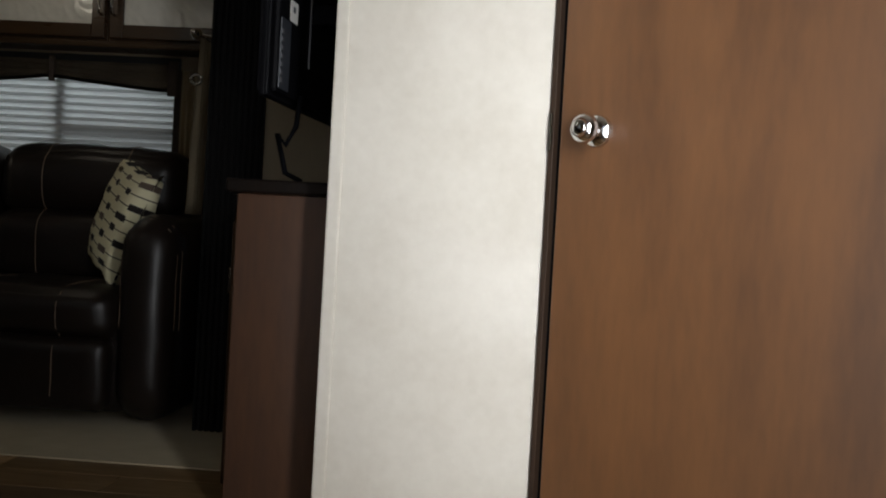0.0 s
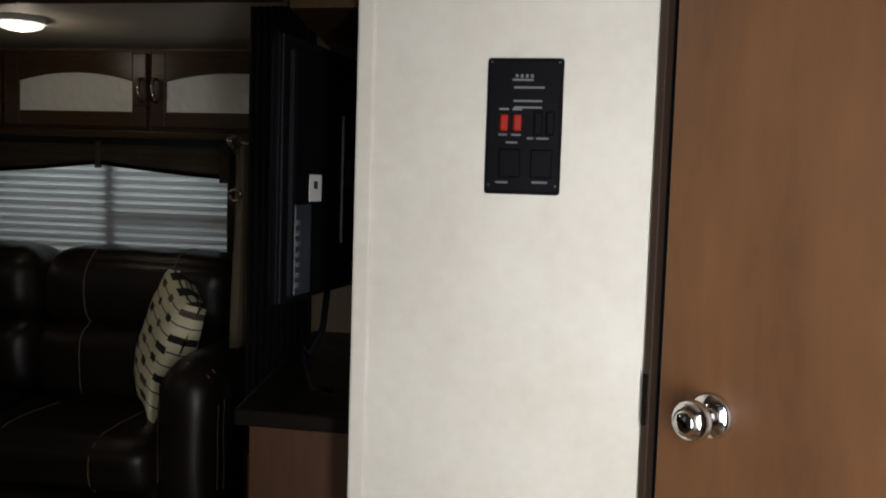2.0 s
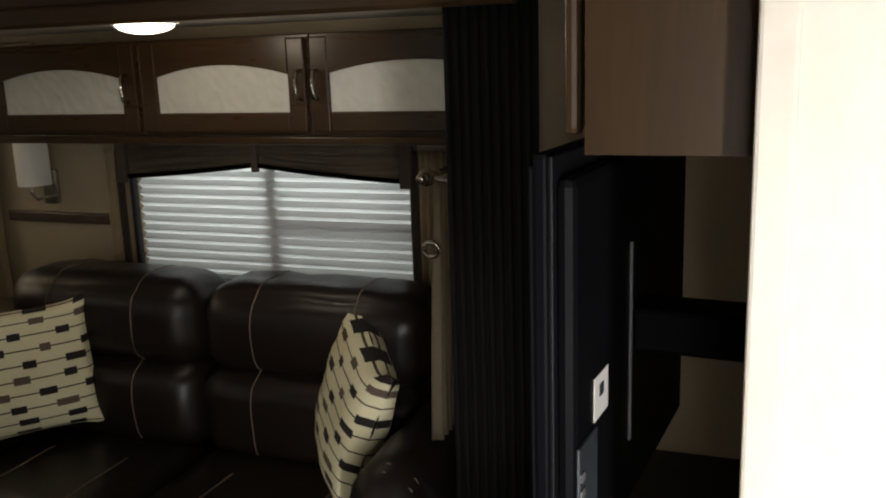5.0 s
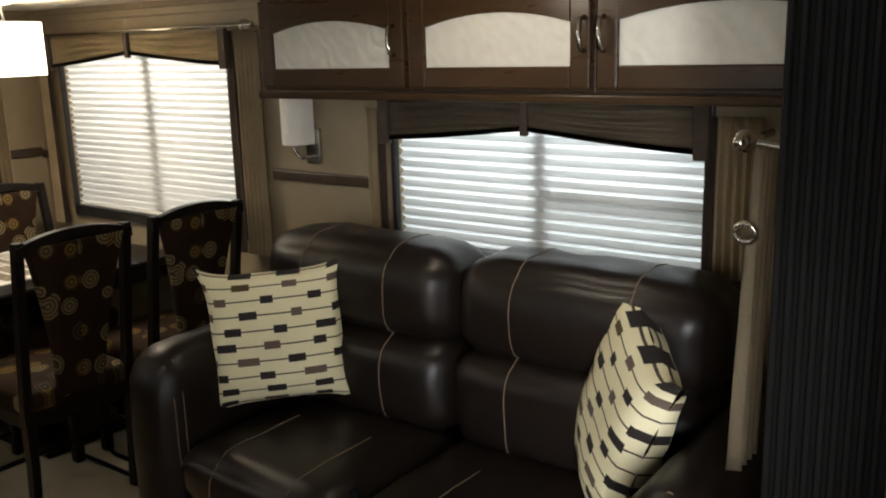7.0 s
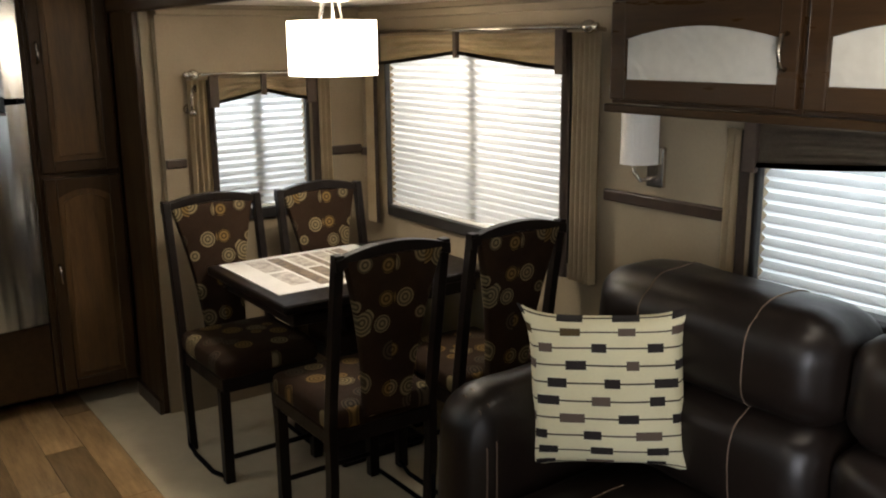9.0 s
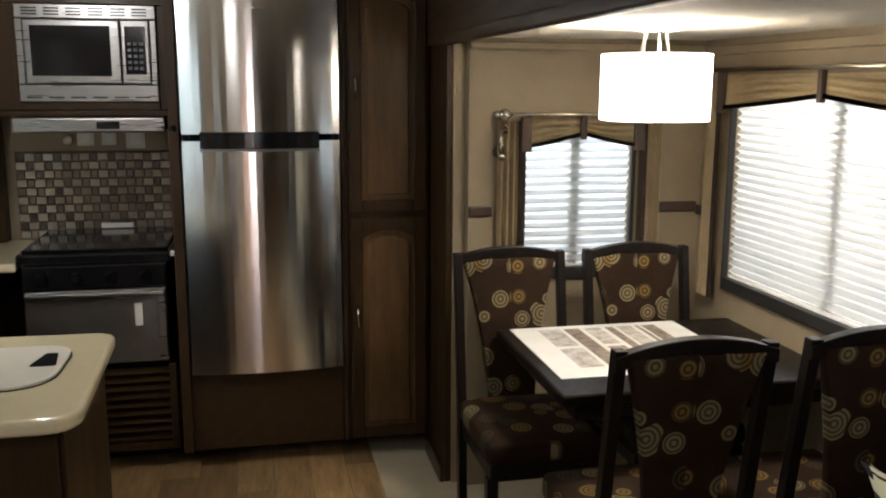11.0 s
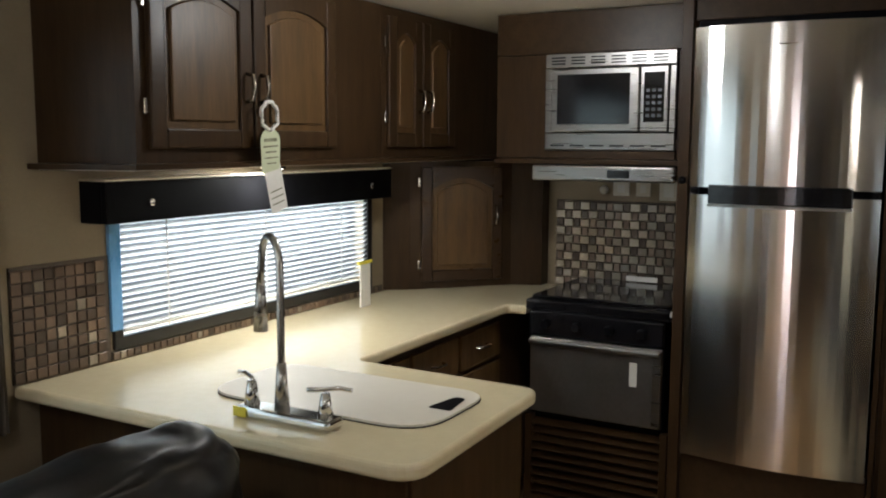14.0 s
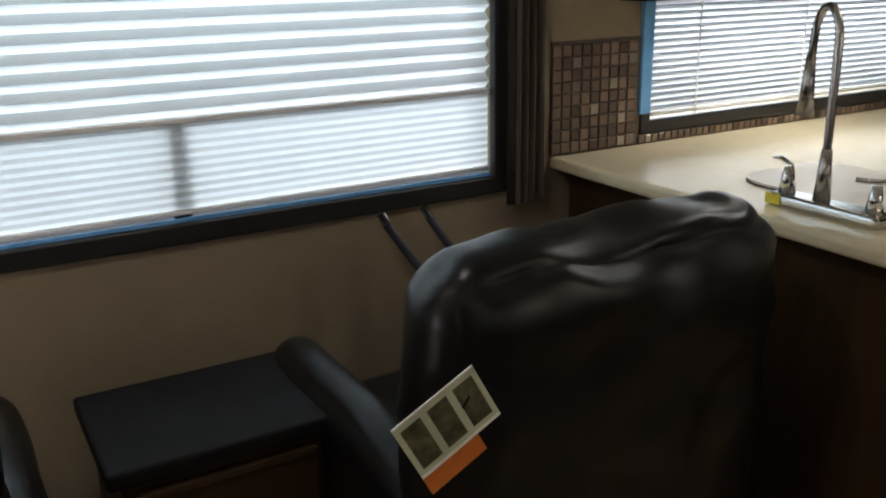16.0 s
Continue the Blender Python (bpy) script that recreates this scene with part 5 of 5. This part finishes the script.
part("end", box((-4.43, 0.602, 1.335), (-4.408, 0.69, 1.455), 0.003), BLACKP, vb)
for x in (-3.10, -4.28):
    part("button", ball((x, 0.713, 1.39), 0.011, 1, 0.4, 1), CHROME, vb, smooth=True)

# countertop: one L with a peninsula
def rounded(points, radii, n=7):
    out = []
    k = len(points)
    for i, (p, r) in enumerate(zip(points, radii)):
        p, a, b = Vector(p), Vector(points[i - 1]), Vector(points[(i + 1) % k])
        if not r:
            out.append(tuple(p))
            continue
        s, e = p + (a - p).normalized() * r, p + (b - p).normalized() * r
        for t in range(n + 1):
            t /= n
            out.append(tuple(s * (1 - t) ** 2 + p * 2 * t * (1 - t) + e * t * t))
    return out


outline = rounded([(-2.695, 0.603), (-2.695, 1.86), (-3.395, 1.845), (-3.415, 1.235), (-4.50, 1.235), (-4.50, 1.312), (-5.095, 1.312), (-5.095, 0.603)], [0, 0.09, 0.06, 0.03, 0.03, 0, 0, 0])
top = prism(outline, 0.872, 0.91, "z")
bmesh.ops.bevel(top, geom=[e for e in top.edges if abs(e.verts[0].co.z - e.verts[1].co.z) < 1e-5], offset=0.012, segments=3, profile=0.5, affect="EDGES")
single("countertop", top, COUNTER, "glossy cream solid-surface L-shaped countertop", "countertop")
cover = rounded([(-2.90, 1.09), (-2.90, 1.76), (-3.25, 1.76), (-3.25, 1.09)], [0.11, 0.13, 0.09, 0.09])
sink = thing("sink_cover", -3.08, 1.42, 0.91, "pale sink cover board fitted over the basin", "sink cover")
part("rim_gap", prism([(-3.075 + (x + 3.075) * 1.012, 1.425 + (y - 1.425) * 1.008) for x, y in cover], 0.9105, 0.9125, "z"), BLACKP, sink)
part("board", prism(cover, 0.913, 0.919, "z"), SINKW, sink)
part("finger_slot", prism(rounded([(-3.06, 1.68), (-3.06, 1.745), (-3.17, 1.73), (-3.17, 1.70)], [0.012] * 4), 0.9195, 0.921, "z"), BLACKP, sink, "dark finger opening")

pen = thing("peninsula_cabinet", -3.05, 1.2, 0, "dark wood peninsula base cabinet", "cabinet")
part("body", box((-3.35, 0.61, 0.08), (-2.76, 1.80, 0.87), 0.004), WOOD, pen)
part("kick", box((-3.31, 0.61, 0.0), (-2.80, 1.76, 0.08)), BLACKP, pen)
part("end_panel", box((-3.34, 1.801, 0.085), (-2.77, 1.812, 0.865), 0.003), WOOD, pen)
base = thing("kitchen_base_cabinet", -4.0, 0.9, 0, "dark wood base cabinets with drawers under the counter", "cabinet")
part("body", box((-5.09, 0.61, 0.08), (-3.352, 1.19, 0.87), 0.004), WOOD, base)
for i in range(3):
    x = -4.48 + i * 0.36
    f = part("drawer", box((x, 1.191, 0.70), (x + 0.34, 1.207, 0.84), 0.005), PANELW, base)
    part("handle", tube([(x + 0.13, 1.207, 0.77), (x + 0.14, 1.23, 0.77), (x + 0.20, 1.23, 0.77), (x + 0.21, 1.207, 0.77)], 0.005), BRONZE, f)
    f = part("cabinet_door", box((x, 1.191, 0.12), (x + 0.34, 1.207, 0.68), 0.005), PANELW, base)
    part("handle", tube([(x + 0.30, 1.207, 0.62), (x + 0.30, 1.23, 0.61), (x + 0.30, 1.23, 0.55), (x + 0.30, 1.207, 0.54)], 0.005), BRONZE, f)

# faucet
fc = thing("kitchen_faucet", -2.82, 1.43, 0.91, "chrome gooseneck kitchen faucet with two lever handles", "faucet")
part("deck_plate", box((-2.855, 1.295, 0.911), (-2.79, 1.575, 0.938), 0.010, 3), CHROME, fc)
part("spout_base", rod((-2.825, 1.415, 0.938), (-2.825, 1.415, 1.05), 0.019, 0.011, 20), NICKEL, fc, smooth=True)
goose = [(-2.825, 1.415, 1.0 + 0.05 * i) for i in range(6)] + [(-2.825 - 0.035 * (1 - math.cos(a)), 1.415 - 0.058 * (1 - math.cos(a)), 1.27 + 0.075 * math.sin(a)) for a in [math.pi * k / 12 for k in range(1, 12)]] + [(-2.895, 1.298, 1.26), (-2.897, 1.294, 1.20)]
part("gooseneck", tube(goose, 0.0092, 14), NICKEL, fc, smooth=True)
part("spray_head", rod((-2.897, 1.294, 1.235), (-2.90, 1.29, 1.10), 0.010, 0.019, 20), NICKEL, fc, smooth=True)
for y, s in ((1.325, -1), (1.545, 1)):
    h = part("handle", rod((-2.822, y, 0.936), (-2.822, y, 0.995), 0.020, 0.011, 18), CHROME, fc, smooth=True)
    part("lever", tube([(-2.822 + 0.03, y - s * 0.03, 1.006), (-2.822, y, 1.003), (-2.835, y + s * 0.03, 1.008), (-2.845, y + s * 0.06, 1.004)], 0.0058), CHROME, h, smooth=True)
part("price_sticker", box((-2.789, 1.295, 0.913), (-2.787, 1.335, 0.937)), YELLOW, fc, "yellow paper sticker")

# paper tag and small cup by the window
tag = thing("hang_tag", -3.345, 0.96, 1.36, "paper care tag hanging from a cabinet pull", "tag")
TAGM = Matrix.Translation((-3.345, 0.958, 1.60)) @ Matrix.Rotation(radians(3), 4, "Y")
cord = [(0.036 * math.sin(k * math.tau / 20) * (1.0 + 0.12 * (k % 2)), 0.003 * (k % 3), 0.048 - 0.042 * math.cos(k * math.tau / 20)) for k in range(21)]
part("cord", tube([TAGM @ Vector(p) for p in cord], 0.0062, 8), WHITEP, tag, "white twisted cord", True)
top_ = [(0.046 * math.cos(a), -0.03 + 0.04 * math.sin(a)) for a in [math.pi * k / 12 for k in range(13)]]
card = prism([*top_, (-0.036, -0.115), (0.044, -0.125)], 0.0, 0.0015, "y")
card.transform(TAGM)
part("card", card, TAGC, tag, "pale green printed card")
SLIPM = TAGM @ Matrix.Translation((-0.004, 0, -0.10)) @ Matrix.Rotation(radians(11), 4, "Y")
part("slip", box((-0.040, -0.003, -0.15), (0.038, -0.002, 0.02), m=SLIPM), WHITEP, tag)
for i, (w_, h_) in enumerate(((0.030, 0.010), (0.034, 0.005), (0.026, 0.005), (0.032, 0.004), (0.022, 0.004))):
    part("print_bar", box((-w_, 0.0016, -0.03 - i * 0.017), (w_, 0.0022, -0.03 + h_ - i * 0.017), m=TAGM), OLIVE, tag)
for i in range(3):
    part("print_bar", box((-0.03, -0.002, -0.085 - i * 0.02), (0.028, -0.0014, -0.081 - i * 0.02), m=SLIPM), OLIVE, tag)
cup = thing("paper_cone", -4.15, 0.76, 0.91, "small white paper slip standing on the counter", "paper")
part("slip", box((-4.19, 0.755, 0.912), (-4.12, 0.762, 1.085), 0.002), WHITEP, cup)
part("yellow_fold", box((-4.20, 0.757, 1.085), (-4.10, 0.766, 1.098), 0.002), YELLOW, cup)

# plates on the strip above the tiles
for y0, y1, z0, z1 in ((1.47, 1.545, 1.335, 1.40), (1.575, 1.64, 1.335, 1.40), (1.68, 1.765, 1.32, 1.415)):
    o = thing("outlet_plate", -5.09, (y0 + y1) / 2, z0, "pale outlet plate on the wall above the range tiles", "outlet", "outlet plates")
    part("plate", box((-5.098, y0, z0), (-5.09, y1, z1), 0.003), PALE, o)
    part("socket", box((-5.09, y0 + 0.02, z0 + 0.015), (-5.088, y1 - 0.02, z1 - 0.015), 0.002), WHITEP, o)
part("switch_ball", ball((-5.085, 1.43, 1.36), 0.02), PALE, o, smooth=True)

# ---------------------------------------------------------------- recliners by the window


def recliner(m, label):
    r_ = new("recliner")
    PLACE[r_] = Matrix.Identity(4)
    tagged(r_, label, "recliner", "recliners")
    part("base", box((-0.30, -0.62, 0.03), (0.30, 0.02, 0.30), 0.02), RLEATHER, r_)
    part("seat_cushion", cushion((-0.285, -0.66, 0.28), (0.285, 0.0, 0.47), 0.07, (0, 0.01, 0.02), wrinkle=0.008), RLEATHER, r_, smooth=True)
    bm = cushion((-0.365, -0.06, 0.25), (0.395, 0.16, 1.01), 0.10, (0.012, 0.022, 0.018), 26, wrinkle=0.020, seed=3)
    for v in bm.verts:
        crease = noise.noise(Vector((v.co.x * 7, v.co.y * 4, v.co.z * 16 + 2 * v.co.x)))
        v.co += Vector((0, 0.012, 0.010)) * (abs(crease) - 0.25) * max(0, min(1, (v.co.z - 0.6) * 4))
        v.co.y += 0.05 * max(0, v.co.z - 0.45)
    b_ = part("backrest", bm, RLEATHER, r_, smooth=True)
    for s in (-1, 1):
        bm = cushion((s * 0.365 - 0.06, -0.62, 0.06), (s * 0.365 + 0.06, 0.06, 0.64), 0.058, (0.01, 0.01, 0.012), wrinkle=0.006, seed=s)
        for v in bm.verts:
            v.co.z -= 0.16 * max(0, v.co.y + 0.2) ** 1.0
        part("arm", bm, RLEATHER, r_, smooth=True)
    r_.matrix_world = m
    return r_


rec = recliner(pose(-2.165, 1.42, 0.0), "black leather recliner with its back to the room")
copy_thing(rec, pose(-0.80, 1.36, 0.0))
tbl = thing("end_table", -1.55, 0.98, 0, "small dark end table between the recliners", "table")
part("top", box((-1.77, 0.80, 0.565), (-1.325, 1.165, 0.60), 0.008), BTOP, tbl)
part("body", box((-1.74, 0.82, 0.0), (-1.35, 1.145, 0.565), 0.004), WOOD, tbl)
part("drawer_front", box((-1.72, 1.146, 0.36), (-1.37, 1.160, 0.545), 0.005), WOOD, tbl)
part("drawer_lip", box((-1.72, 1.160, 0.530), (-1.37, 1.166, 0.542), 0.002), CABGOLD, tbl)
ht = thing("recliner_tag", -1.735, 1.64, 0.72, "folded care booklet with orange strip hanging on the recliner", "tag")
TM = Matrix.Translation((-1.735, 1.645, 0.815)) @ Matrix.Rotation(radians(27), 4, "Y") @ Matrix.Rotation(radians(6), 4, "X")
part("cord", tube([(-1.82, 1.56, 0.85), (-1.79, 1.62, 0.855), (-1.77, 1.65, 0.845), (-1.76, 1.648, 0.83)], 0.0012), BLACKP, ht)
part("booklet", box((-0.075, 0, -0.045), (0.075, 0.002, 0.045), m=TM), TAGC, ht)
part("edge", box((-0.075, 0.0005, -0.049), (0.075, 0.003, -0.045), m=TM), WHITEP, ht)
part("edge", box((-0.075, 0.0005, 0.045), (0.075, 0.003, 0.048), m=TM), WHITEP, ht)
for i in range(3):
    part("print_block", box((-0.066 + i * 0.048, 0.0022, -0.036), (-0.030 + i * 0.048, 0.0028, 0.036), m=TM), INKG, ht)
part("orange_strip", box((-0.03, -0.002, -0.082), (0.075, 0.0, -0.046), m=TM), ORANGE, ht, "orange printed strip")
for x in (-2.115, -2.238):
    st_ = thing("back_bracket", x, 0.78, 0.47, "dark steel recliner back bracket standing upright", "bracket", "recliner brackets")
    part("bar", rod((x - 0.22, 0.82, 0.45), (x, 0.70, 0.822), 0.013, 0.011, 12), GREYP, st_)
    part("tip", rod((x, 0.70, 0.822), (x + 0.012, 0.693, 0.848), 0.014, 0.012, 12), CHROME, st_)

# ---------------------------------------------------------------- pieces: tiles and planks
def tiles(parent, u0, u1, w0, w1, pitch, place, glazed=0.8):
    a = mesh_of("tile", box((0.0, 0.0, 0.0), (0.006, pitch - 0.004, pitch - 0.004), 0.0015, 1), TILE_A)
    b = mesh_of("tile", box((0.0, 0.0, 0.0), (0.007, pitch - 0.004, pitch - 0.004), 0.002, 1), TILE_B)
    nu, nw = max(1, int((u1 - u0) / pitch + 0.3)), max(1, int((w1 - w0) / pitch + 0.3))
    for j in range(nw):
        for i in range(nu):
            o = new("tile", b if (i + j) % 2 and random.random() < glazed else a)
            o.parent = parent
            o.matrix_basis = place(u0 + i * pitch, w0 + j * pitch)


def woven_tiles(parent, y0, y1, z0, z1, pitch):
    """Long bright tiles and short dark ones in turn, every row set off by half."""
    long_, short_ = pitch * 1.25, pitch * 0.75
    bright = mesh_of("tile", box((0.0, 0.0, 0.0), (0.008, long_ - 0.003, pitch - 0.003), 0.003, 1), TILE_B)
    dark = mesh_of("tile", box((0.0, 0.0, 0.0), (0.005, short_ - 0.003, pitch - 0.003), 0.0015, 1), TILE_A)
    for j in range(int((z1 - z0) / pitch)):
        y_ = y0 - (j % 2) * pitch
        while y_ < y1 - long_:
            for mesh, at in ((bright, y_), (dark, y_ + long_)):
                if y0 <= at < y1 - short_:
                    o = new("tile", mesh)
                    o.parent = parent
                    o.matrix_basis = pose(-5.094, at, z0 + j * pitch)
            y_ += 2 * pitch


bs1 = structure("backsplash_range", box((-5.099, 1.20, 0.912), (-5.094, 1.922, 1.31)), GROUT, "stone and glass mosaic backsplash behind the range", "backsplash")
woven_tiles(bs1, 1.202, 1.92, 0.915, 1.308, 0.039)
bs2 = structure("backsplash_sink", box((-3.02, 0.601, 0.911), (-2.692, 0.604, 1.232)), GROUT, "brown stone mosaic backsplash beside the kitchen window", "backsplash")
bs2_turn = Matrix.Rotation(radians(90), 4, "Z")
tiles(bs2, 2.694, 3.02, 0.914, 1.228, 0.0345, lambda u, w: Matrix.Translation((-u, 0.604, w)) @ bs2_turn, 0.3)
bs3 = structure("backsplash_strip", box((-4.52, 0.601, 0.911), (-3.022, 0.604, 0.938)), GROUT, "mosaic strip under the kitchen window", "backsplash")
tiles(bs3, 3.024, 4.52, 0.912, 0.938, 0.027, lambda u, w: Matrix.Translation((-u, 0.604, w)) @ bs2_turn, 0.2)

floor = structure("floor", box((-5.15, 0.54, -0.1), (2.0, 2.72, -0.003)), GROUT, "brown wood-look vinyl plank floor", "floor")
row_w, length = 0.152, 0.92
plank_meshes = {}
j = 0
y = 0.62
while y < 2.70:
    x = -5.1 - (j * 0.37 % length)
    while x < 1.9:
        start, stop = max(x, -5.097), min(x + length, 1.947)
        cut = round(stop - start, 3)
        if cut > 0.02:
            if cut not in plank_meshes:
                plank_meshes[cut] = mesh_of("plank", box((0, 0, -0.006), (cut - 0.002, row_w - 0.002, 0.002), 0.001, 1), PLANK)
            o = new("plank", plank_meshes[cut])
            o.parent = floor
            o.matrix_basis = pose(start, y, 0.0)
        x += length
    y += row_w
    j += 1
